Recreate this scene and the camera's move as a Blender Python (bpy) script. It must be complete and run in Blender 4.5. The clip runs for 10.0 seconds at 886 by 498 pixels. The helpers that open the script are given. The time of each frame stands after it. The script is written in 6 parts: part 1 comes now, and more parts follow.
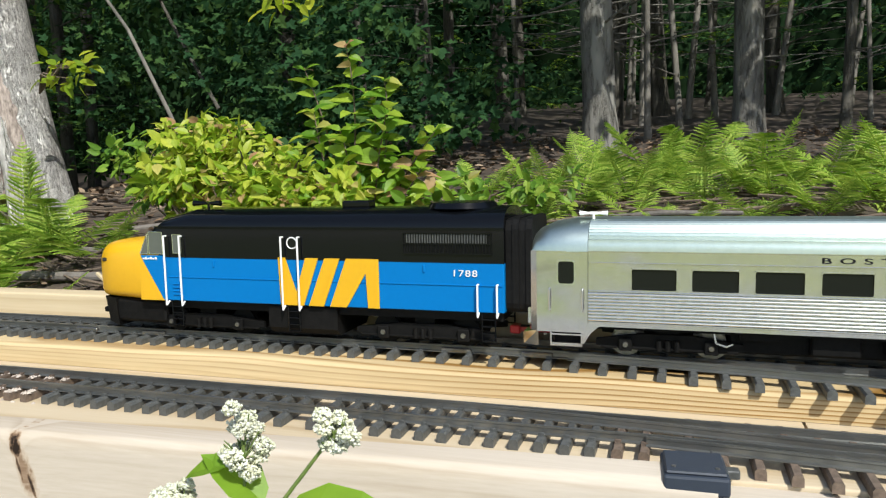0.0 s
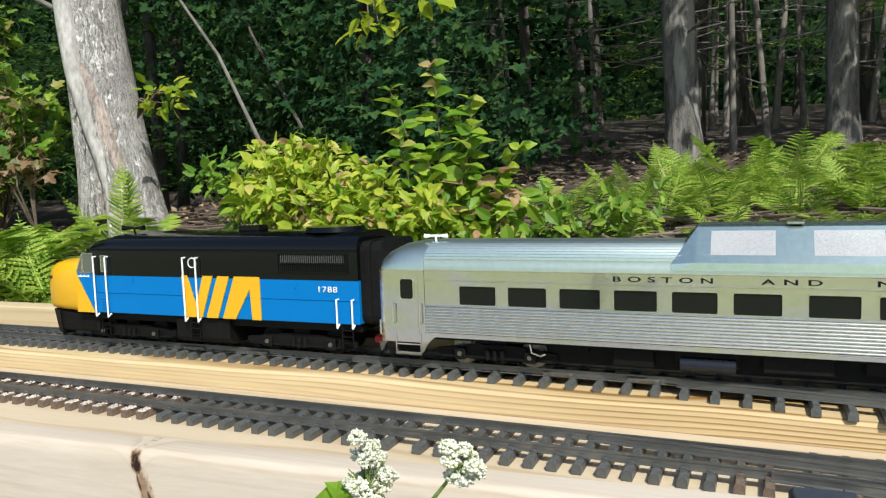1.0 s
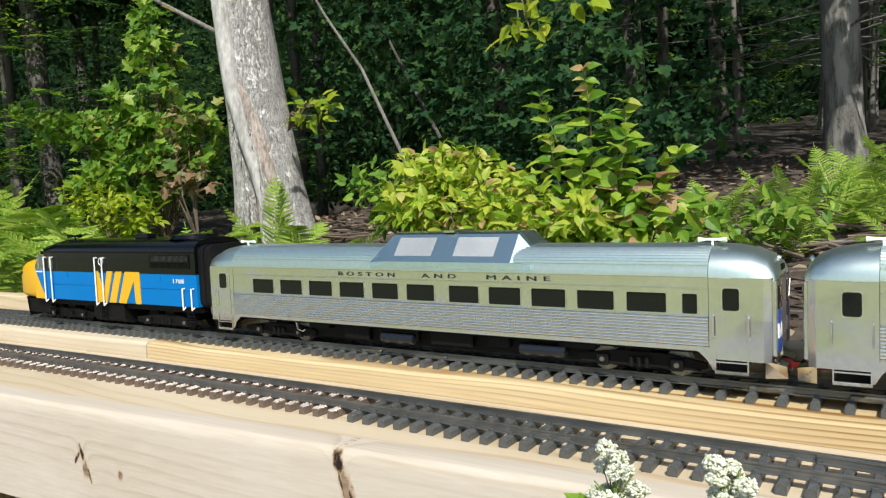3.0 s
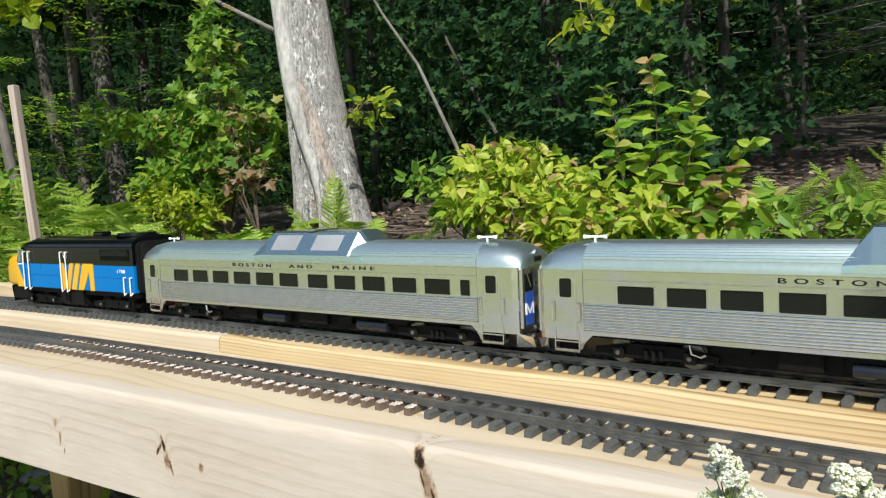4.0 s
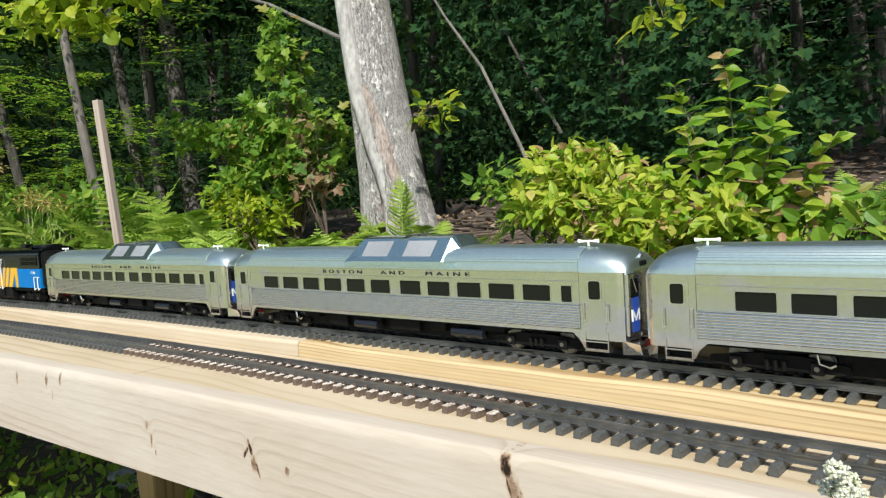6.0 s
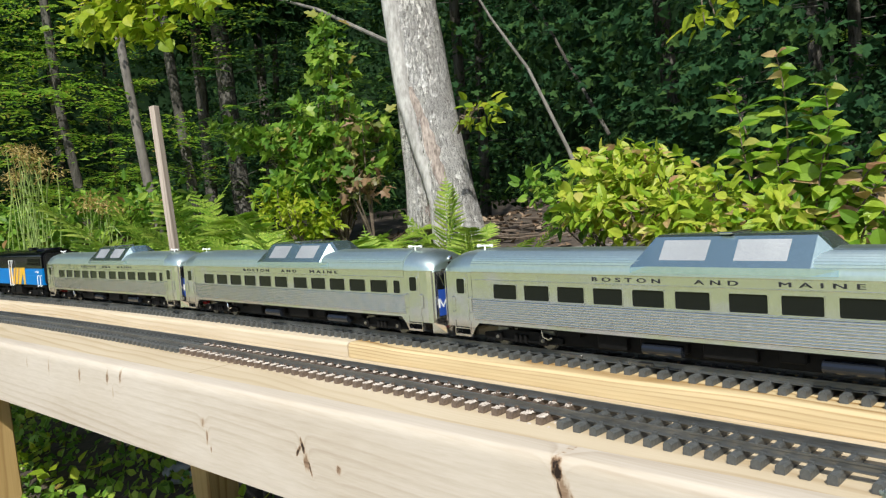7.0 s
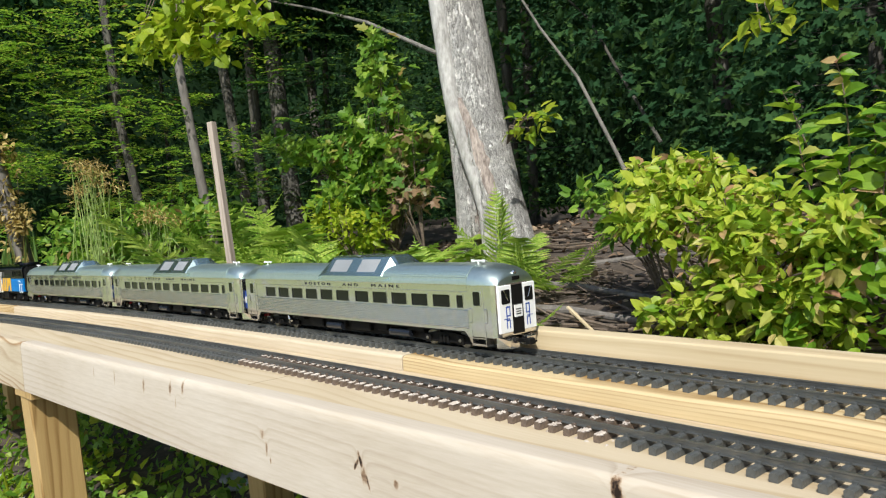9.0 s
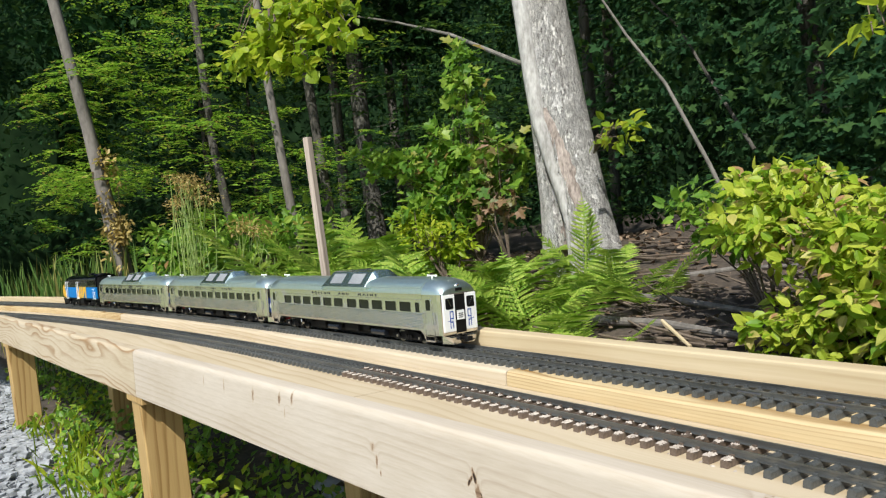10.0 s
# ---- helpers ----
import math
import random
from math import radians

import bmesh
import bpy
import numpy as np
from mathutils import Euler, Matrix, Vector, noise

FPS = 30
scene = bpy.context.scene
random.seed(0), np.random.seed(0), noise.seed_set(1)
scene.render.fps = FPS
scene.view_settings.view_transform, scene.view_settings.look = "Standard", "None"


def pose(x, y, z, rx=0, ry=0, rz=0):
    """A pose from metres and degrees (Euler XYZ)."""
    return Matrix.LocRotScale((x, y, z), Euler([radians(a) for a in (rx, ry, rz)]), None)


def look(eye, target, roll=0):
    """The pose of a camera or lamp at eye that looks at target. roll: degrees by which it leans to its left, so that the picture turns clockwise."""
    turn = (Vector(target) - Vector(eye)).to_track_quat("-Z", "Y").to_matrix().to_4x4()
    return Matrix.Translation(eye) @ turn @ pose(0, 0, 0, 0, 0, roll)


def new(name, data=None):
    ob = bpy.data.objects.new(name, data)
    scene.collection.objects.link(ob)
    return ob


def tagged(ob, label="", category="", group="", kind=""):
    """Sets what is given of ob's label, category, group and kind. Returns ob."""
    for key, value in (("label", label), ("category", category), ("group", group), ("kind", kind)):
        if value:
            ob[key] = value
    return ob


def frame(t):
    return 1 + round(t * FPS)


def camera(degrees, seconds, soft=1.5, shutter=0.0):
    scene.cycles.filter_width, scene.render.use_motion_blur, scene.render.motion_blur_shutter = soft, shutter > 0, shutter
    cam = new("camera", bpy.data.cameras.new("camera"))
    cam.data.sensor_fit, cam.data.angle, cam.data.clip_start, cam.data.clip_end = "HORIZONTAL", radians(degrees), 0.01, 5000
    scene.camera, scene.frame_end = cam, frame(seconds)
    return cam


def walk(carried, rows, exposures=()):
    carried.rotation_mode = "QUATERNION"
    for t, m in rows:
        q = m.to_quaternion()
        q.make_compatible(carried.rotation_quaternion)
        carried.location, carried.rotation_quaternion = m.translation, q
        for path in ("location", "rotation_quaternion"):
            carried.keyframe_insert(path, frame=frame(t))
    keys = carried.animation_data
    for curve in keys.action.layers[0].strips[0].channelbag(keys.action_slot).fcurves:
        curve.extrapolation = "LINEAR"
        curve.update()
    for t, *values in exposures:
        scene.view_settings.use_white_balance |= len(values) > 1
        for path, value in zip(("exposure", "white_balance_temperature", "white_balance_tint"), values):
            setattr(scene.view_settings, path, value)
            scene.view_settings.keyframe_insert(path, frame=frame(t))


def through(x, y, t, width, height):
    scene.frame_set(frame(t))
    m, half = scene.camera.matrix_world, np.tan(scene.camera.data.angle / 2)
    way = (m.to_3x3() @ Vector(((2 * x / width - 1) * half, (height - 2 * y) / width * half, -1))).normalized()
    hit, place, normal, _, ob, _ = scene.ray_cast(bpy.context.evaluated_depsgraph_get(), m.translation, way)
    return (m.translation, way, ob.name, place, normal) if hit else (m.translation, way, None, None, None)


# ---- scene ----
cam = camera(62.28, 10.0, soft=1.25)
PATH = [
    (0, look((0.3035, -0.5096, 0.2505), (-0.3059, 1.3827, 0.0320), -1.20)),
    (0.5, look((0.2827, -0.5117, 0.2573), (-0.4166, 1.3519, 0.0615), -1.54)),
    (1, look((0.2722, -0.5154, 0.2608), (-0.5248, 1.3106, 0.0856), -1.94)),
    (1.5, look((0.2410, -0.5240, 0.2551), (-0.6664, 1.2516, 0.1008), -2.56)),
    (2, look((0.2182, -0.5304, 0.2589), (-0.7624, 1.2075, 0.1246), -2.65)),
    (2.5, look((0.2065, -0.5328, 0.2556), (-0.8363, 1.1686, 0.1224), -2.49)),
    (4, look((0.1640, -0.5441, 0.2569), (-1.0397, 1.0468, 0.1148), -2.58)),
    (4.5, look((0.1448, -0.5530, 0.2589), (-1.1314, 0.9802, 0.1159), -2.90)),
    (5, look((0.1392, -0.5501, 0.2541), (-1.1547, 0.9684, 0.1133), -3.03)),
    (6.5, look((0.1498, -0.5617, 0.2671), (-1.2230, 0.8875, 0.1426), -3.77)),
    (7, look((0.1469, -0.5653, 0.2661), (-1.2758, 0.8355, 0.1487), -3.75)),
    (7.5, look((0.1418, -0.5687, 0.2740), (-1.3352, 0.7765, 0.1792), -3.99)),
    (8, look((0.1460, -0.5708, 0.2728), (-1.3611, 0.7410, 0.1840), -4.05)),
    (8.5, look((0.1475, -0.5713, 0.2747), (-1.3502, 0.7505, 0.1763), -4.07)),
    (9, look((0.1455, -0.5771, 0.2790), (-1.3652, 0.7307, 0.1912), -4.15)),
    (9.5, look((0.1285, -0.5975, 0.2909), (-1.4451, 0.6348, 0.2177), -4.36)),
    (10, look((0.1159, -0.6215, 0.2966), (-1.5194, 0.5289, 0.2456), -4.35)),
]
walk(cam, PATH)


# ---- world, sun, exposure ----
SUN = Vector((0.44, -0.56, 0.77)).normalized()
world = bpy.data.worlds.new("sky")
scene.world = world
world.use_nodes = True
sky = world.node_tree.nodes.new("ShaderNodeTexSky")
sky.sky_type = "NISHITA"
sky.sun_disc = False
sky.sun_elevation = math.asin(SUN.z)
sky.sun_rotation = math.atan2(SUN.x, SUN.y)
back = world.node_tree.nodes["Background"]
back.inputs["Strength"].default_value = 0.15
world.node_tree.links.new(sky.outputs[0], back.inputs["Color"])
sun_data = bpy.data.lights.new("sun", "SUN")
sun_data.energy, sun_data.angle, sun_data.color = 5.0, radians(0.5), (0.975, 0.97, 0.91)
sun = new("sun", sun_data)
sun.matrix_world = look(SUN * 20, (0, 0, 0))
scene.view_settings.exposure = 0.20


# ---- materials ----
def nodes_of(name):
    m = bpy.data.materials.new(name)
    m.use_nodes = True
    nt = m.node_tree
    return m, nt, nt.nodes["Principled BSDF"]


def add(nt, kind, **values):
    n = nt.nodes.new(kind)
    for k, v in values.items():
        n.inputs[k].default_value = v
    return n


def ramp(nt, source, stops):
    r = nt.nodes.new("ShaderNodeValToRGB")
    el = r.color_ramp.elements
    while len(el) < len(stops):
        el.new(0.5)
    for e, (p, c) in zip(el, stops):
        e.position, e.color = p, (*c, 1)
    nt.links.new(source, r.inputs[0])
    return r


def coords(nt, scale=(1, 1, 1), kind="Object"):
    tc = nt.nodes.new("ShaderNodeTexCoord")
    mp = nt.nodes.new("ShaderNodeMapping")
    mp.inputs["Scale"].default_value = scale
    nt.links.new(tc.outputs[kind], mp.inputs[0])
    return mp.outputs[0]


def surface(name, dark, light, scale=60.0, rough=0.6, metal=0.0, bump=0.2, stretch=(1, 1, 1), patch=6.0, kind="Object", spec=0.5, wave=0.0):
    """Two scales of variation between two colours, with a fine relief."""
    m, nt, b = nodes_of(name)
    v = coords(nt, stretch, kind)
    fine = add(nt, "ShaderNodeTexNoise", Scale=scale, Detail=6.0, Roughness=0.6)
    wide = add(nt, "ShaderNodeTexNoise", Scale=patch, Detail=3.0)
    for n in (fine, wide):
        nt.links.new(v, n.inputs["Vector"])
    mix = nt.nodes.new("ShaderNodeMath")
    mix.operation = "MULTIPLY_ADD"
    nt.links.new(fine.outputs[0], mix.inputs[0])
    mix.inputs[1].default_value = 0.6
    sc = nt.nodes.new("ShaderNodeMath")
    sc.operation = "MULTIPLY"
    sc.inputs[1].default_value = 0.4
    nt.links.new(wide.outputs[0], sc.inputs[0])
    nt.links.new(sc.outputs[0], mix.inputs[2])
    r = ramp(nt, mix.outputs[0], [(0.32, dark), (0.68, light)])
    nt.links.new(r.outputs[0], b.inputs["Base Color"])
    b.inputs["Roughness"].default_value = rough
    b.inputs["Metallic"].default_value = metal
    b.inputs["Specular IOR Level"].default_value = spec
    if bump:
        bp = add(nt, "ShaderNodeBump", Strength=bump, Distance=0.002)
        nt.links.new(fine.outputs[0], bp.inputs["Height"])
        nt.links.new(bp.outputs[0], b.inputs["Normal"])
        if wave:
            sway = add(nt, "ShaderNodeBump", Strength=1.0, Distance=wave)
            nt.links.new(wide.outputs[0], sway.inputs["Height"])
            nt.links.new(sway.outputs[0], bp.inputs["Normal"])
    return m


def lumber(name, pale, grain, strong=0.5, rough=0.65, lines=(20.0, 70.0), wander=2.2, seed=0.0, upright=False, knots=()):
    """Sawn pine: growth lines that run along the board and wander a little."""
    m, nt, b = nodes_of(name)
    tc = nt.nodes.new("ShaderNodeTexCoord")
    turn = nt.nodes.new("ShaderNodeMapping")
    if upright:
        turn.inputs["Rotation"].default_value = (0, radians(90), 0)
    nt.links.new(tc.outputs["Object"], turn.inputs[0])
    board = turn.outputs[0]

    def calc(op, a, b_, c=None):
        n = nt.nodes.new("ShaderNodeMath")
        n.operation = op
        for k, v in enumerate((a, b_, c)):
            if v is None:
                continue
            if isinstance(v, (int, float)):
                n.inputs[k].default_value = v
            else:
                nt.links.new(v, n.inputs[k])
        return n.outputs[0]

    def grainy(scale, size, detail, roughness=0.5):
        mp = nt.nodes.new("ShaderNodeMapping")
        mp.inputs["Scale"].default_value = scale
        mp.inputs["Location"].default_value = (seed, seed * 0.7, seed * 1.3)
        nt.links.new(board, mp.inputs[0])
        n = add(nt, "ShaderNodeTexNoise", Scale=size, Detail=detail, Roughness=roughness)
        nt.links.new(mp.outputs[0], n.inputs["Vector"])
        return n.outputs[0]

    sep = nt.nodes.new("ShaderNodeSeparateXYZ")
    nt.links.new(board, sep.inputs[0])
    across = calc("MULTIPLY_ADD", sep.outputs["Z"], lines[1], calc("MULTIPLY", sep.outputs["Y"], lines[0]))
    value = calc("MULTIPLY_ADD", grainy((1.0, 5.0, 5.0), 1.3, 2.0), wander * 2, across)
    # each knot: a soft, ragged oval round which the growth lines part
    stains = []
    ragged = grainy((230.0, 230.0, 120.0), 1.0, 3.0) if knots else None
    for kx, kz, kw, kh, lean, dark in knots:
        c, s = math.cos(radians(lean)), math.sin(radians(lean))
        u = calc("MULTIPLY_ADD", sep.outputs["X"], c / kw, calc("MULTIPLY_ADD", sep.outputs["Z"], -s / kw, (kz * s - kx * c) / kw))
        v = calc("MULTIPLY_ADD", sep.outputs["X"], s / kh, calc("MULTIPLY_ADD", sep.outputs["Z"], c / kh, (-kx * s - kz * c) / kh))
        rr = calc("ADD", calc("MULTIPLY", u, u), calc("MULTIPLY", v, v))
        value = calc("MULTIPLY_ADD", calc("POWER", 2.718, calc("MULTIPLY", rr, -0.22)), 0.55, value)
        mr = nt.nodes.new("ShaderNodeMapRange")
        for k, q in ((1, 0.35), (2, 1.7), (3, dark), (4, 0.0)):
            mr.inputs[k].default_value = q
        nt.links.new(calc("MULTIPLY_ADD", ragged, 2.4, calc("SUBTRACT", rr, 1.0)), mr.inputs[0])
        stains.append(mr.outputs[0])
    ring = ramp(nt, calc("FRACT", value, 0.0), [(0.0, (0.05, 0.05, 0.05)), (0.5, (0.18, 0.18, 0.18)), (0.84, (1, 1, 1)), (1.0, (0.05, 0.05, 0.05))])
    some = ramp(nt, grainy((0.8, 12.0, 12.0), 1.0, 2.0), [(0.38, (0.15, 0.15, 0.15)), (0.62, (1, 1, 1))])
    fade = calc("MULTIPLY", ring.outputs[0], some.outputs[0])
    fibre = grainy((6.0, 260.0, 260.0), 1.0, 5.0, 0.65)
    mixv = calc("MULTIPLY_ADD", fibre, 0.46, calc("MULTIPLY_ADD", fade, strong, -0.08))
    col = ramp(nt, mixv, [(0.10, pale), (0.80, grain)])
    tint = nt.nodes.new("ShaderNodeMixRGB")
    tint.blend_type = "MULTIPLY"
    tint.inputs[0].default_value = 0.40
    tr = ramp(nt, grainy((1.0, 3.0, 3.0), 2.6, 4.0), [(0.35, (0.74, 0.68, 0.58)), (0.65, (1, 1, 1))])
    nt.links.new(col.outputs[0], tint.inputs[1])
    nt.links.new(tr.outputs[0], tint.inputs[2])
    last = tint.outputs[0]
    if stains:
        total = stains[0]
        for one in stains[1:]:
            total = calc("MAXIMUM", total, one)
        knotty = nt.nodes.new("ShaderNodeMixRGB")
        shade = ramp(nt, calc("MULTIPLY_ADD", fibre, -0.5, calc("ADD", total, 0.22)), [(0.15, (0.42, 0.32, 0.22)), (0.55, (0.20, 0.125, 0.075)), (0.90, (0.018, 0.010, 0.006))])
        nt.links.new(calc("MINIMUM", calc("MULTIPLY", total, 2.2), 1.0), knotty.inputs[0])
        nt.links.new(last, knotty.inputs[1])
        nt.links.new(shade.outputs[0], knotty.inputs[2])
        last = knotty.outputs[0]
    nt.links.new(last, b.inputs["Base Color"])
    b.inputs["Roughness"].default_value = rough
    b.inputs["Specular IOR Level"].default_value = 0.2
    bp = add(nt, "ShaderNodeBump", Strength=0.15, Distance=0.001)
    nt.links.new(mixv, bp.inputs["Height"])
    nt.links.new(bp.outputs[0], b.inputs["Normal"])
    return m


def leafy(name, stops, through=0.35, rough=0.45, gloss=0.35):
    """Leaves: each one its own tint, with light shining through."""
    m, nt, b = nodes_of(name)
    g = nt.nodes.new("ShaderNodeNewGeometry")
    col = ramp(nt, g.outputs["Random Per Island"], stops)
    nz = add(nt, "ShaderNodeTexNoise", Scale=45.0, Detail=3.0)
    nt.links.new(coords(nt), nz.inputs["Vector"])
    mx = nt.nodes.new("ShaderNodeMixRGB")
    mx.blend_type = "MULTIPLY"
    mx.inputs[0].default_value = 0.5
    rr = ramp(nt, nz.outputs[0], [(0.3, (0.72, 0.74, 0.68)), (0.7, (1.1, 1.1, 1.0))])
    nt.links.new(col.outputs[0], mx.inputs[1])
    nt.links.new(rr.outputs[0], mx.inputs[2])
    nt.links.new(mx.outputs[0], b.inputs["Base Color"])
    b.inputs["Roughness"].default_value = rough
    b.inputs["Specular IOR Level"].default_value = gloss
    t = nt.nodes.new("ShaderNodeBsdfTranslucent")
    nt.links.new(mx.outputs[0], t.inputs["Color"])
    ms = nt.nodes.new("ShaderNodeMixShader")
    ms.inputs[0].default_value = through
    nt.links.new(b.outputs[0], ms.inputs[1])
    nt.links.new(t.outputs[0], ms.inputs[2])
    nt.links.new(ms.outputs[0], nt.nodes["Material Output"].inputs["Surface"])
    return m


def bark(name, dark, light, scale=18.0, depth=0.02, tall=0.22, cut=0.0):
    m, nt, b = nodes_of(name)
    v = coords(nt, (1, 1, tall))
    vo = add(nt, "ShaderNodeTexVoronoi", Scale=scale)
    vo.feature = "DISTANCE_TO_EDGE"
    nz = add(nt, "ShaderNodeTexNoise", Scale=scale * 2.2, Detail=8.0, Roughness=0.7)
    big = add(nt, "ShaderNodeTexNoise", Scale=3.0, Detail=4.0)
    wr = nt.nodes.new("ShaderNodeMixRGB")
    wr.inputs[0].default_value = 0.12
    nt.links.new(v, nz.inputs["Vector"])
    nt.links.new(v, big.inputs["Vector"])
    nt.links.new(v, wr.inputs[1])
    nt.links.new(nz.outputs["Color"], wr.inputs[2])
    nt.links.new(wr.outputs[0], vo.inputs["Vector"])
    h = nt.nodes.new("ShaderNodeMath")
    h.operation = "MULTIPLY_ADD"
    h.use_clamp = True
    nt.links.new(vo.outputs[0], h.inputs[0])
    h.inputs[1].default_value = 2.2
    nt.links.new(nz.outputs[0], h.inputs[2])
    c = ramp(nt, h.outputs[0], [(0.35 + cut, dark), (0.55 + cut, tuple(0.35 * a + 0.65 * b_ for a, b_ in zip(dark, light))), (0.85 + 0.5 * cut, light)])
    mx = nt.nodes.new("ShaderNodeMixRGB")
    mx.blend_type = "MULTIPLY"
    mx.inputs[0].default_value = 0.42
    br = ramp(nt, big.outputs[0], [(0.35, (0.6, 0.55, 0.5)), (0.6, (1, 1, 1))])
    nt.links.new(c.outputs[0], mx.inputs[1])
    nt.links.new(br.outputs[0], mx.inputs[2])
    nt.links.new(mx.outputs[0], b.inputs["Base Color"])
    b.inputs["Roughness"].default_value = 0.9
    b.inputs["Specular IOR Level"].default_value = 0.15
    bp = add(nt, "ShaderNodeBump", Strength=0.8, Distance=depth)
    nt.links.new(h.outputs[0], bp.inputs["Height"])
    nt.links.new(bp.outputs[0], b.inputs["Normal"])
    return m


def paint(name, colour, rough=0.35, metal=0.0, coat=0.0, wear=0.12):
    d = tuple(c * (1 - wear) for c in colour)
    m = surface(name, d, colour, scale=220.0, rough=rough, metal=metal, bump=0.04, patch=14.0)
    m.node_tree.nodes["Principled BSDF"].inputs["Coat Weight"].default_value = coat
    return m


# knots of the long front board: along it, height, half sizes, lean, dark or pale
KNOTS = [(-0.291, -0.001, 0.0066, 0.0120, -10, 1.0), (-0.281, -0.028, 0.0085, 0.028, -16, 0.50), (-0.2755, -0.040, 0.0022, 0.016, -16, 0.9), (-0.2885, -0.022, 0.0016, 0.016, -14, 0.8),
         (-0.622, -0.066, 0.0052, 0.0062, 0, 0.65), (-0.694, -0.046, 0.0036, 0.011, -18, 1.0), (-0.688, -0.066, 0.0062, 0.013, 0, 0.6), (-0.681, -0.074, 0.0022, 0.012, -16, 0.8),
         (-0.704, -0.054, 0.0026, 0.011, 36, 0.9), (-0.945, -0.050, 0.0062, 0.008, 8, 0.45), (-0.935, -0.072, 0.0032, 0.012, 4, 0.55), (-0.926, -0.090, 0.0022, 0.006, 8, 0.5),
         (-1.215, -0.004, 0.0042, 0.014, 14, 0.55), (-1.268, -0.012, 0.0052, 0.014, 14, 0.6), (-1.25, -0.040, 0.0026, 0.010, 8, 0.4), (-1.39, -0.020, 0.0046, 0.016, 10, 0.5), (-1.54, -0.018, 0.0030, 0.018, 6, 0.4), (-1.66, -0.02, 0.0030, 0.016, 8, 0.35)]
WOOD_FRONT = lumber("pine_front", (0.53, 0.465, 0.385), (0.30, 0.225, 0.15), 0.27, lines=(14, 60), seed=1.0, wander=1.2, knots=KNOTS)
WOOD_FRONT_B = lumber("pine_front_ringed", (0.53, 0.45, 0.33), (0.30, 0.19, 0.10), 0.75, lines=(10, 40), seed=4.0, wander=5.0)
WOOD_MID = lumber("pine_mid", (0.59, 0.465, 0.27), (0.25, 0.135, 0.035), 0.9, lines=(16, 170), seed=7.0, wander=4.0)
WOOD_MID_B = lumber("pine_mid_pale", (0.57, 0.485, 0.36), (0.40, 0.30, 0.18), 0.45, lines=(30, 90), seed=9.0, wander=2.6)
WOOD_BACK = lumber("pine_back", (0.56, 0.46, 0.30), (0.40, 0.29, 0.16), 0.40, lines=(20, 50), seed=11.0, wander=1.5)
WOOD_DECK = lumber("pine_deck", (0.54, 0.45, 0.32), (0.38, 0.28, 0.16), 0.45, lines=(30, 30), seed=13.0)
WOOD_LEG = lumber("treated_leg", (0.46, 0.31, 0.13), (0.24, 0.135, 0.045), 0.6, lines=(40, 40), seed=17.0, upright=True)
WOOD_POST = lumber("grey_post", (0.44, 0.37, 0.315), (0.26, 0.205, 0.17), 0.5, lines=(60, 60), seed=19.0, upright=True)
TIE_BLACK = surface("black_tie_plastic", (0.032, 0.034, 0.032), (0.10, 0.103, 0.098), scale=180, rough=0.46, bump=0.25)
TIE_BROWN = surface("brown_tie_plastic", (0.038, 0.027, 0.020), (0.17, 0.122, 0.088), scale=180, rough=0.75, bump=0.3)
RAIL = surface("weathered_rail", (0.10, 0.103, 0.098), (0.26, 0.262, 0.248), scale=60, rough=0.33, metal=0.75, bump=0.1, stretch=(0.2, 1, 1))
CHIP = surface("pale_ballast", (0.26, 0.21, 0.17), (0.62, 0.55, 0.47), scale=120, rough=0.9, bump=0.4)
SILVER = surface("silver_finish", (0.60, 0.585, 0.565), (0.72, 0.70, 0.675), scale=160, rough=0.15, metal=0.97, bump=0.03, patch=5.0, wave=0.007)
SILVER_FLUTED = surface("silver_fluted_finish", (0.66, 0.67, 0.61), (0.77, 0.78, 0.715), scale=160, rough=0.22, metal=0.97, bump=0.02, patch=4.0)
BLISTER = surface("blue_grey_metal", (0.44, 0.56, 0.52), (0.54, 0.66, 0.62), scale=160, rough=0.24, metal=0.95, bump=0.02, patch=4.0)
SILVER_ROOF = surface("silver_roof_finish", (0.58, 0.665, 0.60), (0.68, 0.765, 0.695), scale=160, rough=0.40, metal=1.0, bump=0.03, patch=4.0)
CHROME = paint("bright_metal", (0.78, 0.78, 0.76), 0.16, 1.0)
MESH = surface("perforated_grille", (0.18, 0.19, 0.20), (0.52, 0.53, 0.53), scale=900, rough=0.55, metal=0.5, bump=0.5)
GLASS = paint("tinted_glass", (0.006, 0.007, 0.007), 0.08, 0.0, 0.0)
GLASS.node_tree.nodes["Principled BSDF"].inputs["Specular IOR Level"].default_value = 0.3
# Grey base colour stands in for bright reflections on the cab glass.
CAB_GLASS = paint("cab_glass", (0.16, 0.17, 0.165), 0.10, 0.5)
BLACK = paint("black_gloss_paint", (0.003, 0.0035, 0.0045), 0.14, 0.0, 0.0)
BLACK.node_tree.nodes["Principled BSDF"].inputs["Specular IOR Level"].default_value = 0.26
SOOT = surface("black_running_gear", (0.003, 0.003, 0.003), (0.010, 0.0095, 0.009), scale=150, rough=0.6, bump=0.2)
SOOT.node_tree.nodes["Principled BSDF"].inputs["Specular IOR Level"].default_value = 0.12
TANK = paint("dark_glossy_tank", (0.03, 0.035, 0.045), 0.18, 0.6)
SEED = leafy("tan_seed_heads", [(0.0, (0.24, 0.17, 0.05)), (0.6, (0.42, 0.31, 0.10)), (1.0, (0.58, 0.45, 0.18))], 0.3)
BLUE = paint("rail_blue_paint", (0.001, 0.15, 0.43), 0.42, 0.0, 0.0, 0.06)
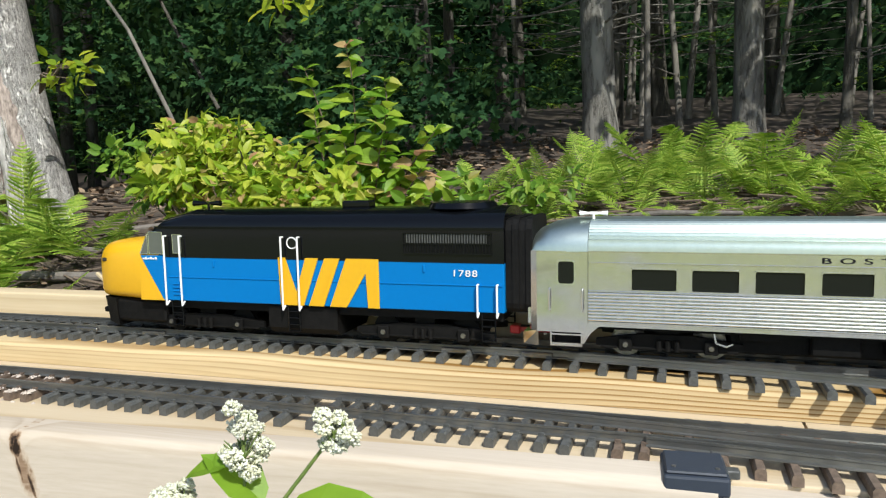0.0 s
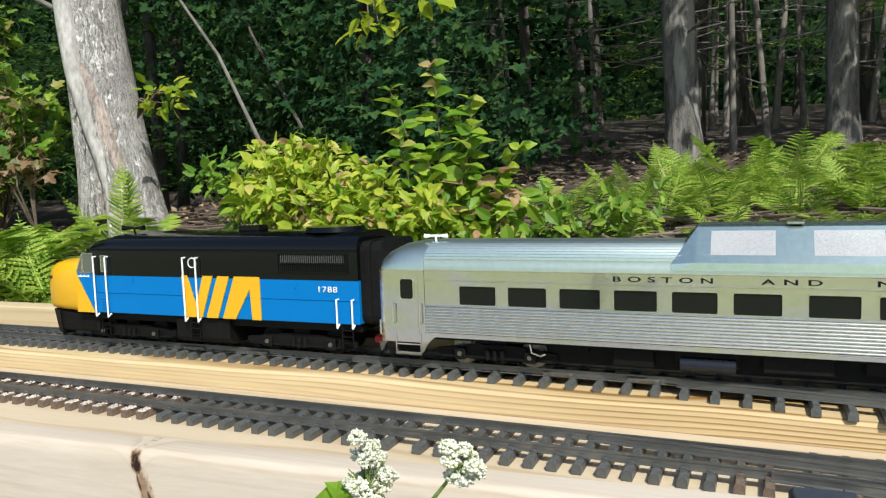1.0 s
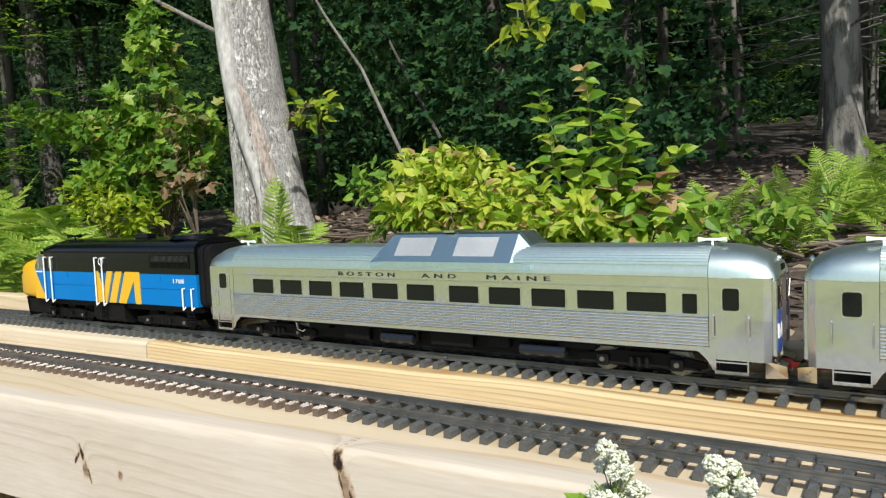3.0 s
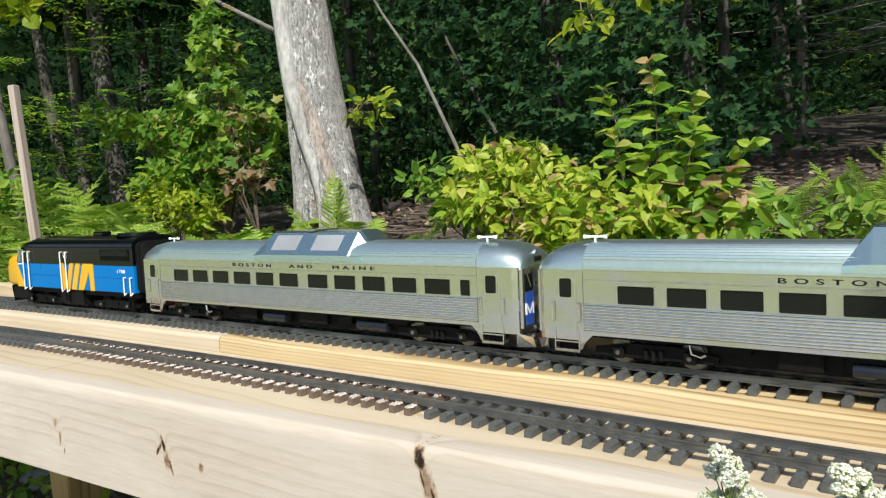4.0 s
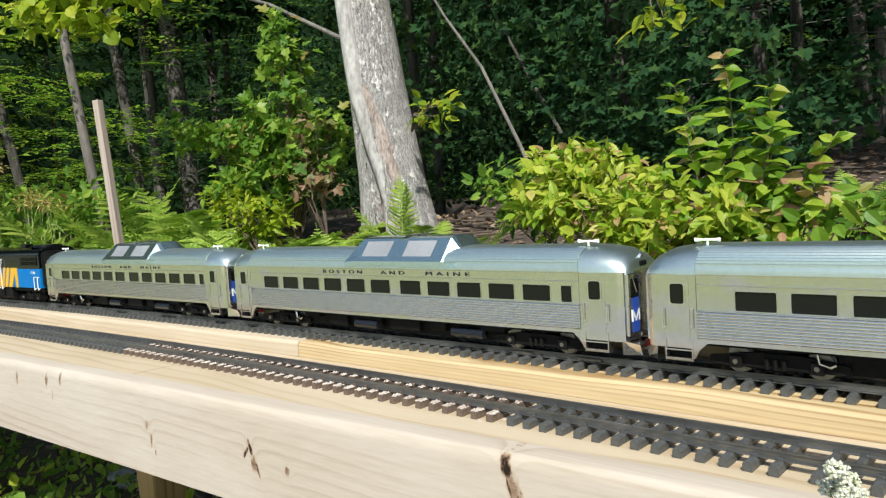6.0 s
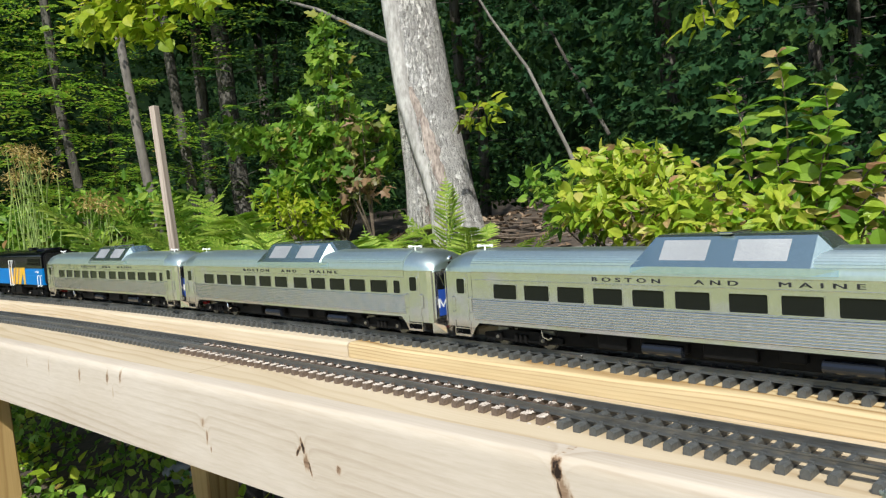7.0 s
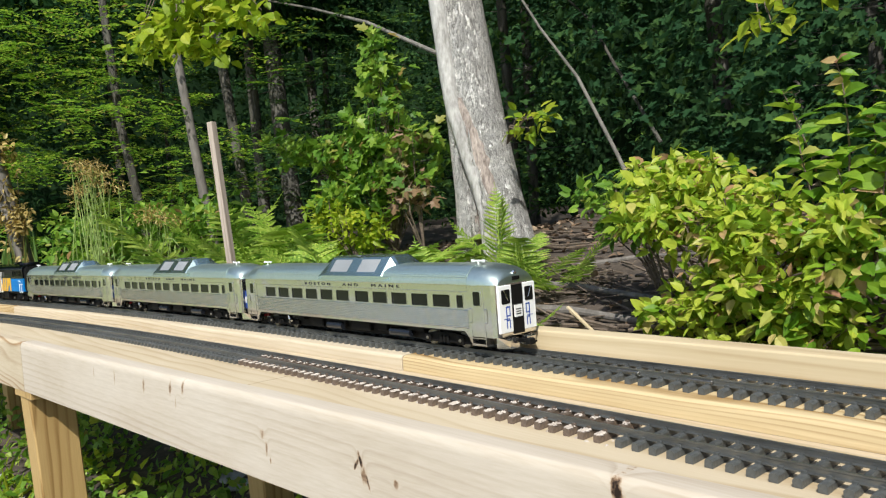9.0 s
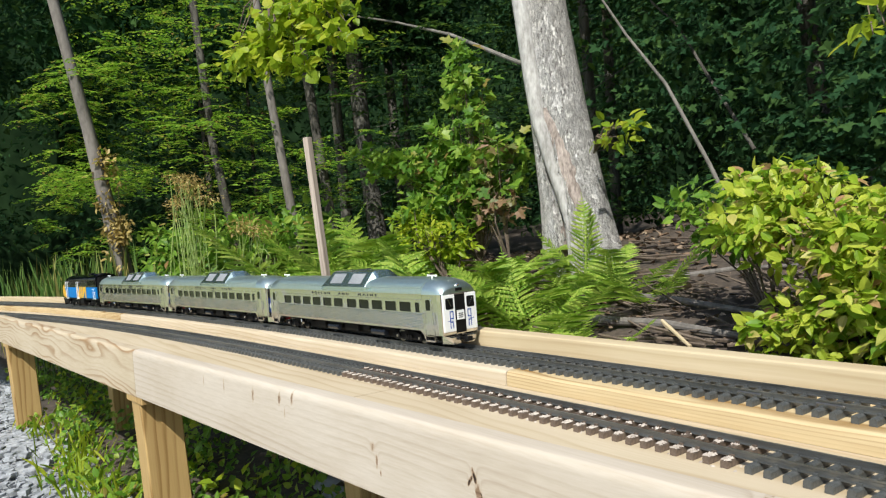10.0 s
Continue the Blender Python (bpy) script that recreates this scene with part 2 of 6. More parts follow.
BLUE.node_tree.nodes["Principled BSDF"].inputs["Specular IOR Level"].default_value = 0.1
YELLOW = paint("rail_yellow_paint", (0.68, 0.37, 0.008), 0.34, 0.0, 0.15, 0.06)
WHITE = paint("white_paint", (0.82, 0.82, 0.80), 0.35)
RED = paint("red_plastic", (0.55, 0.03, 0.03), 0.4)
INK = paint("lettering_black", (0.02, 0.02, 0.02), 0.5)
ROYAL = paint("royal_blue_panel", (0.02, 0.07, 0.34), 0.35)
BOX_BLUE = paint("dark_box_plastic", (0.028, 0.036, 0.052), 0.42)
STEEL = surface("axle_steel", (0.14, 0.13, 0.12), (0.40, 0.38, 0.34), scale=120, rough=0.35, metal=0.9, bump=0.1)
LEAF_SUN = leafy("sunlit_leaves", [(0.0, (0.16, 0.31, 0.02)), (0.35, (0.33, 0.46, 0.035)), (0.84, (0.56, 0.60, 0.08)), (0.95, (0.60, 0.46, 0.20)), (1.0, (0.52, 0.27, 0.16))], 0.5)
LEAF_MAPLE = leafy("maple_leaves", [(0.0, (0.08, 0.19, 0.024)), (0.6, (0.19, 0.34, 0.038)), (0.94, (0.37, 0.49, 0.075)), (1.0, (0.30, 0.18, 0.07))], 0.48)
LEAF_BRONZE = leafy("bronze_leaves", [(0.0, (0.10, 0.16, 0.03)), (0.4, (0.16, 0.15, 0.05)), (0.8, (0.26, 0.16, 0.09)), (1.0, (0.40, 0.26, 0.19))], 0.35)
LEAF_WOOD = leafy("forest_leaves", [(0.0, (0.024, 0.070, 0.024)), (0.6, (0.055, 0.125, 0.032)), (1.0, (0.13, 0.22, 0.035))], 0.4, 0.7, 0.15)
# Darker, bluer copy of LEAF_WOOD: the deep woods' shade is in the colour.
LEAF_DEEP = leafy("forest_leaves_shade_toned", [(0.0, (0.020, 0.060, 0.026)), (0.6, (0.035, 0.092, 0.034)), (1.0, (0.070, 0.135, 0.036))], 0.4, 0.8, 0.1)
LEAF_YELLOW = leafy("yellow_leaves", [(0.0, (0.20, 0.32, 0.02)), (0.6, (0.37, 0.47, 0.03)), (1.0, (0.54, 0.56, 0.06))], 0.55)
LEAF_SAPLING = leafy("sapling_leaves", [(0.0, (0.10, 0.24, 0.02)), (0.45, (0.20, 0.36, 0.03)), (0.86, (0.42, 0.54, 0.06)), (0.95, (0.56, 0.36, 0.20)), (1.0, (0.50, 0.24, 0.17))], 0.5)
LEAF_LIGHT = leafy("light_green_leaves", [(0.0, (0.10, 0.24, 0.022)), (0.6, (0.23, 0.40, 0.035)), (0.93, (0.40, 0.52, 0.06)), (1.0, (0.34, 0.20, 0.08))], 0.5)
FERN = leafy("fern_green", [(0.0, (0.17, 0.33, 0.04)), (0.6, (0.36, 0.51, 0.075)), (1.0, (0.58, 0.68, 0.15))], 0.5)
REED = leafy("reed_green", [(0.0, (0.05, 0.12, 0.02)), (0.7, (0.12, 0.20, 0.04)), (1.0, (0.36, 0.30, 0.10))], 0.25)
PETAL = leafy("cream_petals", [(0.0, (0.62, 0.62, 0.42)), (0.5, (0.80, 0.80, 0.66)), (1.0, (0.86, 0.86, 0.80))], 0.3)
STEM = surface("green_stem", (0.06, 0.11, 0.02), (0.16, 0.22, 0.05), scale=200, rough=0.6)
STEM_PALE = surface("pale_green_stem", (0.14, 0.22, 0.05), (0.34, 0.42, 0.12), scale=200, rough=0.6)
TWIG = surface("brown_twig", (0.05, 0.035, 0.024), (0.20, 0.15, 0.11), scale=120, rough=0.85, bump=0.4)
BARK_PALE = bark("pale_shaggy_bark", (0.15, 0.135, 0.12), (0.86, 0.83, 0.79), 42.0, 0.035, 0.27, 0.105)
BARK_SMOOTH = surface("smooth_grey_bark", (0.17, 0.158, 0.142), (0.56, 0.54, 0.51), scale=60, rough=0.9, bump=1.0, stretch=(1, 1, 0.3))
# Darker copy of the smooth bark; part shade is mixed into its colour.
BARK_MID = surface("grey_bark_shade_toned", (0.08, 0.07, 0.06), (0.22, 0.195, 0.17), scale=40, rough=0.9, bump=0.5, stretch=(1, 1, 0.3))
BARK_RED = surface("bare_reddish_wood", (0.05, 0.033, 0.026), (0.50, 0.42, 0.365), scale=95, rough=0.9, bump=1.0, stretch=(1, 1, 0.3), patch=22.0)
# One forest bark twice: shade painted into BARK_DARK, light into BARK_GREY.
BARK_DARK = bark("dark_forest_bark", (0.026, 0.025, 0.02), (0.12, 0.112, 0.096), 12.0, 0.02)
BARK_GREY = bark("grey_forest_bark", (0.045, 0.043, 0.038), (0.24, 0.23, 0.205), 14.0, 0.02)
# Grey bark toned for dim stems: the woods' weak light is in the colour.
BARK_SHADE = surface("thin_bark_shade_toned", (0.07, 0.065, 0.055), (0.24, 0.22, 0.19), scale=40, rough=0.9, bump=0.5, stretch=(1, 1, 0.3))


def ground_material():
    """Leaf litter under the trees, crushed stone before the deck, mown grass beyond it."""
    m = surface("ground", (0.022, 0.017, 0.013), (0.11, 0.082, 0.060), scale=26, rough=0.95, bump=1.0, patch=1.6)
    nt, b = m.node_tree, m.node_tree.nodes["Principled BSDF"]
    soil = b.inputs["Base Color"].links[0].from_socket
    tc = nt.nodes.new("ShaderNodeTexCoord")
    sep = nt.nodes.new("ShaderNodeSeparateXYZ")
    nt.links.new(tc.outputs["Object"], sep.inputs[0])
    nz = add(nt, "ShaderNodeTexNoise", Scale=40.0, Detail=6.0)
    nt.links.new(tc.outputs["Object"], nz.inputs["Vector"])
    stone = ramp(nt, nz.outputs[0], [(0.35, (0.16, 0.165, 0.17)), (0.65, (0.46, 0.47, 0.48))])
    grass = ramp(nt, nz.outputs[0], [(0.35, (0.16, 0.20, 0.065)), (0.65, (0.38, 0.41, 0.17))])
    last = soil
    for c, lo, hi in ((stone, -0.28, -0.12), (grass, -4.2, -2.8)):
        mr = nt.nodes.new("ShaderNodeMapRange")
        for i, v in ((1, lo), (2, hi), (3, 1.0), (4, 0.0)):
            mr.inputs[i].default_value = v
        nt.links.new(sep.outputs["Y"], mr.inputs[0])
        mx = nt.nodes.new("ShaderNodeMixRGB")
        nt.links.new(mr.outputs[0], mx.inputs[0])
        nt.links.new(last, mx.inputs[1])
        nt.links.new(c.outputs[0], mx.inputs[2])
        last = mx.outputs[0]
    nt.links.new(last, b.inputs["Base Color"])
    return m


GROUND = ground_material()
# Near-black green: the shade of deep woods is put into this colour.
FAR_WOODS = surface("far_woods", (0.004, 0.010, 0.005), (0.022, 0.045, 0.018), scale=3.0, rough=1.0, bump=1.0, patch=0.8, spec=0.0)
LITTER = leafy("dead_leaves", [(0.0, (0.07, 0.045, 0.028)), (0.6, (0.20, 0.13, 0.085)), (1.0, (0.38, 0.29, 0.21))], 0.1, 0.9)
GRAVEL = surface("grey_gravel", (0.13, 0.135, 0.14), (0.46, 0.475, 0.49), scale=30, rough=0.9, bump=0.3)


# ---- building helpers ----
def thing(name, label, category, group="", kind=""):
    return tagged(new(name), label, category, group, kind)


def mesh_of(name, bm, material, smooth=False):
    bmesh.ops.recalc_face_normals(bm, faces=bm.faces)
    me = bpy.data.meshes.new(name)
    bm.to_mesh(me)
    bm.free()
    me.materials.append(material)
    if smooth:
        me.polygons.foreach_set("use_smooth", [True] * len(me.polygons))
        me.set_sharp_from_angle(angle=radians(38))
    return me


def part(name, bm, material, parent=None, label="", smooth=False):
    ob = new(name, mesh_of(name, bm, material, smooth))
    if parent:
        ob.parent = parent
    if label:
        ob["label"] = label
    return ob


def raw(name, verts, faces, material, parent=None, label="", smooth=False):
    me = bpy.data.meshes.new(name)
    me.from_pydata([tuple(v) for v in verts], [], faces)
    me.materials.append(material)
    if smooth:
        me.polygons.foreach_set("use_smooth", [True] * len(me.polygons))
    ob = new(name, me)
    if parent:
        ob.parent = parent
    if label:
        ob["label"] = label
    return ob


def box(bm, x0, x1, y0, y1, z0, z1, bevel=0.0, seg=1):
    r = bmesh.ops.create_cube(bm, size=1.0, matrix=Matrix.LocRotScale(((x0 + x1) / 2, (y0 + y1) / 2, (z0 + z1) / 2), None, (x1 - x0, y1 - y0, z1 - z0)))
    if bevel:
        es = list({e for v in r["verts"] for e in v.link_edges})
        bmesh.ops.bevel(bm, geom=es, offset=bevel, segments=seg, affect="EDGES", profile=0.5)
    return r


def rod(bm, a, b, r0, r1=None, n=8):
    a, b = Vector(a), Vector(b)
    d = b - a
    m = Matrix.Translation((a + b) / 2) @ d.to_track_quat("Z", "Y").to_matrix().to_4x4()
    bmesh.ops.create_cone(bm, cap_ends=True, segments=n, radius1=r0, radius2=r0 if r1 is None else r1, depth=d.length, matrix=m)


def bent(bm, pts, r, n=6):
    """A round bar through points."""
    for a, b in zip(pts, pts[1:]):
        rod(bm, a, b, r, r, n)
    for p in pts[1:-1]:
        bmesh.ops.create_icosphere(bm, subdivisions=1, radius=r, matrix=Matrix.Translation(p))


def loft(bm, sections, caps=True):
    rings = [[bm.verts.new(p) for p in s] for s in sections]
    n = len(rings[0])
    for a, b in zip(rings, rings[1:]):
        for i in range(n):
            bm.faces.new((a[i], a[(i + 1) % n], b[(i + 1) % n], b[i]))
    if caps:
        bm.faces.new(rings[0])
        bm.faces.new(rings[-1])


def extrude_x(bm, outline, x0, x1, caps=True):
    loft(bm, [[(x0, y, z) for y, z in outline], [(x1, y, z) for y, z in outline]], caps)


def plate(bm, outline, y0, y1):
    """A flat panel: outline in x and z, between two y."""
    loft(bm, [[(x, y0, z) for x, z in outline], [(x, y1, z) for x, z in outline]])


# ---- the line of the tracks ----
def drop(x):
    """How far the line swings towards -y on the way to -x."""
    a = max(-x, 0.0)
    return 0.0085 * a * a + 0.0017 * a ** 3


def lean_at(x):
    return (drop(x - 0.01) - drop(x + 0.01)) / 0.02


FAR_MID = 0.3135      # middle of the far track
NEAR_MID = 0.1505     # middle of the near track
FAR_Z = 0.028         # top of the middle board


# ---- ground ----
def ground_z(x, y):
    """Flat in front, a bank behind the boards that climbs into the woods."""
    front = -0.62
    rise = np.interp(y, [-2.0, 0.10, 0.50, 0.72, 1.0, 1.5, 2.2, 4.0, 9.0, 40.0], [-0.62, -0.60, -0.57, -0.40, -0.27, -0.13, 0.07, 0.32, 0.95, 4.0])
    left = np.interp(x, [-9.0, -6.0, -4.0, -3.0, -2.0], [0.5, 0.55, 0.75, 0.95, 1.0])
    return front + (rise - front) * left


def build_ground():
    xs = np.concatenate([np.linspace(-60, -12, 9), np.linspace(-10, 4, 113), np.linspace(6, 60, 10)])
    ys = np.concatenate([np.linspace(-60, -4, 8), np.linspace(-3, 7, 91), np.linspace(9, 60, 10)])
    verts, faces = [], []
    for y in ys:
        for x in xs:
            z = float(ground_z(x, y))
            near = 1.0 if -10 < x < 4 and -3 < y < 7 else 0.0
            z += near * (0.035 * noise.noise((x * 2.2, y * 2.2, 0.3)) + 0.02 * noise.noise((x * 7, y * 7, 1.3)))
            verts.append((x, y, z))
    n = len(xs)
    for j in range(len(ys) - 1):
        for i in range(n - 1):
            a = j * n + i
            faces.append((a, a + 1, a + n + 1, a + n))
    g = raw("ground", verts, faces, GROUND, smooth=True)
    tagged(g, "brown leaf-littered soil climbing into the woods", "ground", kind="structure")


build_ground()


# ---- timber trestle ----
def board_strip(name, xs, y_front, y_back, z0, z1, material, parent, label="", r=0.005, tall=1.0):
    """A long board whose front face follows y_front(x); the upper front edge is rounded."""
    bm = bmesh.new()
    secs = []
    for x in xs:
        f, b = y_front(x), y_back(x)
        k = 0.0015
        edge = [(x, f + r * (1 - math.cos(radians(a))), z1 - tall * r * (1 - math.sin(radians(a)))) for a in (0, 18, 36, 54, 72, 90)]
        secs.append([(x, f, z0)] + edge + [(x, b - k, z1), (x, b, z1 - k), (x, b, z0)])
    loft(bm, secs)
    return part(name, bm, material, parent, label, smooth=True)


def fascia_y(x):
    return -0.0134 + 0.0763 * (x + 0.5)


def frange(a, b, n):
    return [a + (b - a) * i / n for i in range(n + 1)]


trestle = thing("trestle", "raised timber deck of new pale pine boards on posts", "trestle", kind="structure")
FT, FB = 0.012, -0.128
front_right = board_strip("front_board", [-2.2045, 0.335], fascia_y, lambda x: fascia_y(x) + 0.038, FB, FT, WOOD_FRONT, trestle, "pale pine edge board with knots", 0.009, 1.7)
front_left = board_strip("front_board", [-4.64, -2.2075], fascia_y, lambda x: fascia_y(x) + 0.038, FB - 0.002, FT, WOOD_FRONT_B, trestle, "pine edge board with bold growth rings", 0.009, 1.7)
board_strip("front_board", [-9.0, -4.643], lambda x: -0.329 + 0.16 * (x + 4.64), lambda x: -0.291 + 0.16 * (x + 4.64), FB, FT, WOOD_FRONT, trestle)
board_strip("front_board", [0.338, 3.6], lambda x: 0.053 + 0.02 * (x - 0.33), lambda x: 0.091 + 0.02 * (x - 0.33), FB, -0.004, WOOD_FRONT, trestle)


def mid_face(x):
    return 0.246 - 1.0 * drop(x)


# planks that carry the near track
for a, b in ((-8.99, -5.2), (-5.197, -3.0), (-2.997, -1.1), (-1.097, 0.42), (0.423, 2.1), (2.103, 3.6)):
    board_strip("deck_plank", frange(a, b, 6), lambda x: fascia_y(x) + 0.0385 if x < 0.3 else 0.092 + 0.02 * (x - 0.33), lambda x: mid_face(x) + 0.02, -0.03, 0.0, WOOD_DECK, trestle, r=0.002)
# boards that carry the far track
for a, b, m in ((-9.0, -5.95, WOOD_MID_B), (-5.947, -3.45, WOOD_MID), (-3.447, -0.9345, WOOD_MID_B), (-0.9315, 1.5, WOOD_MID), (1.503, 3.6, WOOD_MID_B)):
    board_strip("track_board", frange(a, b, 7), mid_face, lambda x: mid_face(x) + 0.128, 0.0005, FAR_Z, m, trestle, r=0.008)
# upright board behind the far track
for a, b in ((-9.0, -4.9), (-4.897, -2.45), (-2.447, 1.2), (1.203, 3.6)):
    board_strip("rear_board", frange(a, b, 6), lambda x: mid_face(x) + 0.1285, lambda x: mid_face(x) + 0.1665, -0.07, 0.071, WOOD_BACK, trestle, "upright pine board behind the track", 0.004)


def leg(x, y, depth=0.12, width=0.085):
    bm = bmesh.new()
    box(bm, -width / 2, width / 2, 0, depth, -0.75, 0.0, 0.004, 1)
    o = part("leg", bm, WOOD_LEG, trestle, "square treated timber post")
    o.matrix_basis = pose(x, y, -0.129, 2.2, 0, 4)
    bm = bmesh.new()
    box(bm, -width / 2 - 0.03, width / 2 + 0.035, 0.002, 0.03, -0.022, 0.004, 0.002)
    o2 = part("shim", bm, WOOD_LEG, trestle)
    o2.matrix_basis = pose(x, y - 0.006, -0.129, 0, 0, 4)


for lx in (-4.45, -2.24, 0.2, 2.6):
    leg(lx, fascia_y(lx) + 0.006)
    leg(lx + 0.55, mid_face(lx + 0.55) + 0.06, 0.09)
bm = bmesh.new()
for x in (-7.5, -6.0, -4.45, -3.3, -2.24, -1.0, 0.2, 1.4, 2.6, 3.4):
    box(bm, x - 0.019, x + 0.019, fascia_y(x) + 0.04, mid_face(x) + 0.12, -0.125, -0.031)
part("cross_joist", bm, WOOD_LEG, trestle)


# old upright post behind the boards
bm = bmesh.new()
box(bm, -0.0115, 0.0115, -0.0115, 0.0115, -1.26, 0.0, 0.0015)
post = part("post", bm, WOOD_POST)
post.matrix_basis = pose(-2.222, 0.485, 0.652, 0, -4.5, 20)
tagged(post, "weathered square wooden post standing behind the deck", "post")


# ---- tracks ----
def tie_mesh(name, length, material, lump=0.0):
    bm = bmesh.new()
    h, w = 0.0095, 0.0046
    prof = [(-w, 0), (w, 0), (w * 0.96, h * 0.75), (w * 0.6, h), (-w * 0.6, h), (-w * 0.96, h * 0.75)]
    loft(bm, [[(x, -length / 2, z) for x, z in prof], [(x, length / 2, z) for x, z in prof]])
    for s in (-1, 1):
        for k in (-1, 1):
            box(bm, -0.0028, 0.0028, s * 0.0235 + k * 0.0034 - 0.0016, s * 0.0235 + k * 0.0034 + 0.0016, h - 0.001, h + 0.0026)
    return mesh_of(name, bm, material)


RAIL_PROFILE = [(-0.0034, 0), (0.0034, 0), (0.0034, 0.0010), (0.0007, 0.0018), (0.0007, 0.0058), (0.0014, 0.0066), (0.0014, 0.0086), (-0.0014, 0.0086), (-0.0014, 0.0066), (-0.0007, 0.0058), (-0.0007, 0.0018), (-0.0034, 0.0010)]


def rail(xs, y_of, z, parent):
    bm = bmesh.new()
    loft(bm, [[(x, y_of(x) + y, z + 0.0095 + zz) for y, zz in RAIL_PROFILE] for x in xs])
    return part("rail", bm, RAIL, parent)


TIE_B = tie_mesh("tie", 0.088, TIE_BLACK)
TIE_W = tie_mesh("tie", 0.088, TIE_BROWN)


def lay_ties(track, spots, mid_of, z):
    """Each near tie a piece of its own, the distant ones joined."""
    for x, data in spots:
        o = new("tie", data)
        o.parent = track
        o.matrix_basis = pose(x, mid_of(x), z + 0.0002, 0, 0, math.degrees(math.atan(lean_at(x))) + random.uniform(-0.8, 0.8))


def far_ties(track, xs, mid_of, z, material):
    verts, faces = [], []
    for x in xs:
        y, k = mid_of(x), len(verts)
        for dx in (-0.0046, 0.0046):
            for dy in (-0.044, 0.044):
                for dz in (0.0002, 0.0095):
                    verts.append((x + dx, y + dy, z + dz))
        faces += [(k, k + 1, k + 3, k + 2), (k + 4, k + 6, k + 7, k + 5), (k, k + 4, k + 5, k + 1), (k + 2, k + 3, k + 7, k + 6), (k + 1, k + 5, k + 7, k + 3)]
    tagged(raw("tie_bed", verts, faces, material, track), kind="stuff")


def far_y(x):
    return FAR_MID - drop(x)


def near_y(x):
    return NEAR_MID - 1.2 * drop(x)


far_track = thing("railway_track", "black plastic-tied model railway track on the upper board", "track")
xs_rail = frange(-9.0, -3.0, 14) + frange(-2.8, 3.6, 38)
rail(xs_rail, lambda x: far_y(x) - 0.0235, FAR_Z, far_track)
rail(xs_rail, lambda x: far_y(x) + 0.0235, FAR_Z, far_track)
spots, x = [], -0.045
while x > -3.1:
    spots.append((x, TIE_B))
    x -= 0.0214 if int(x * 1000) % 17 else 0.026
far_ties(far_track, [x - 0.0214 * i for i in range(270)], far_y, FAR_Z, TIE_BLACK)
lay_ties(far_track, spots, far_y, FAR_Z)
x = -0.015
while x < 3.55:
    spread = max(0.0, x - 0.18) * 0.15
    o = new("tie", tie_mesh("tie", 0.088 + min(spread, 0.10), TIE_BLACK))
    o.parent = far_track
    o.matrix_basis = pose(x, far_y(x) - min(spread, 0.10) / 2, FAR_Z + 0.0002, 0, 0, random.uniform(-0.6, 0.6))
    x += 0.0305
rail(frange(0.19, 0.62, 8), lambda x: far_y(x) - 0.029 - 0.15 * (x - 0.19) ** 1.25, FAR_Z, far_track)
# plain joiners on the rails
for jx in (0.155, -0.36, -0.47, 0.06, 0.24):
    bm = bmesh.new()
    box(bm, -0.018, 0.018, -0.0045, 0.0042, 0.0105, 0.0152, 0.001)
    o = part("rail_joiner", bm, STEEL, far_track, "bright metal rail joiner")
    o.matrix_basis = pose(jx, far_y(jx) - 0.0235, FAR_Z)

near_track = thing("railway_track", "model railway track with black and dirty brown ties", "track")
rail(xs_rail, lambda x: near_y(x) - 0.0235, 0.0, near_track)
rail(xs_rail, lambda x: near_y(x) + 0.0235, 0.0, near_track)
spots, x = [], -0.362
while x < 0.30:
    spots.append((x, TIE_B if x < 0.235 else TIE_W))
    x += 0.0224 if not (-0.09 < x < -0.07) else 0.036
x = -0.392
while x > -1.32:
    spots.append((x, TIE_W))
    x -= 0.0232
dirty_end = x
while x > -2.4:
    spots.append((x, TIE_B))
    x -= 0.0218
lay_ties(near_track, spots, near_y, 0.0)
far_ties(near_track, [x - 0.0218 * i for i in range(300)], near_y, 0.0, TIE_BLACK)
x = 0.315
while x < 3.55:
    spread = max(0.0, x - 0.3) * 0.2
    o = new("tie", tie_mesh("tie", 0.094 + min(spread, 0.09), TIE_BROWN))
    o.parent = near_track
    o.matrix_basis = pose(x, near_y(x) - min(spread, 0.09) / 2 + 0.004, 0.0002, 0, 0, random.uniform(-0.6, 0.6))
    x += 0.0265
rail(frange(0.12, 1.0, 10), lambda x: near_y(x) + 0.0195 - 0.10 * max(x - 0.12, 0) ** 1.3, 0.0, near_track)
rail(frange(0.28, 1.0, 8), lambda x: near_y(x) - 0.0275 - 0.10 * max(x - 0.28, 0) ** 1.2, 0.0, near_track)


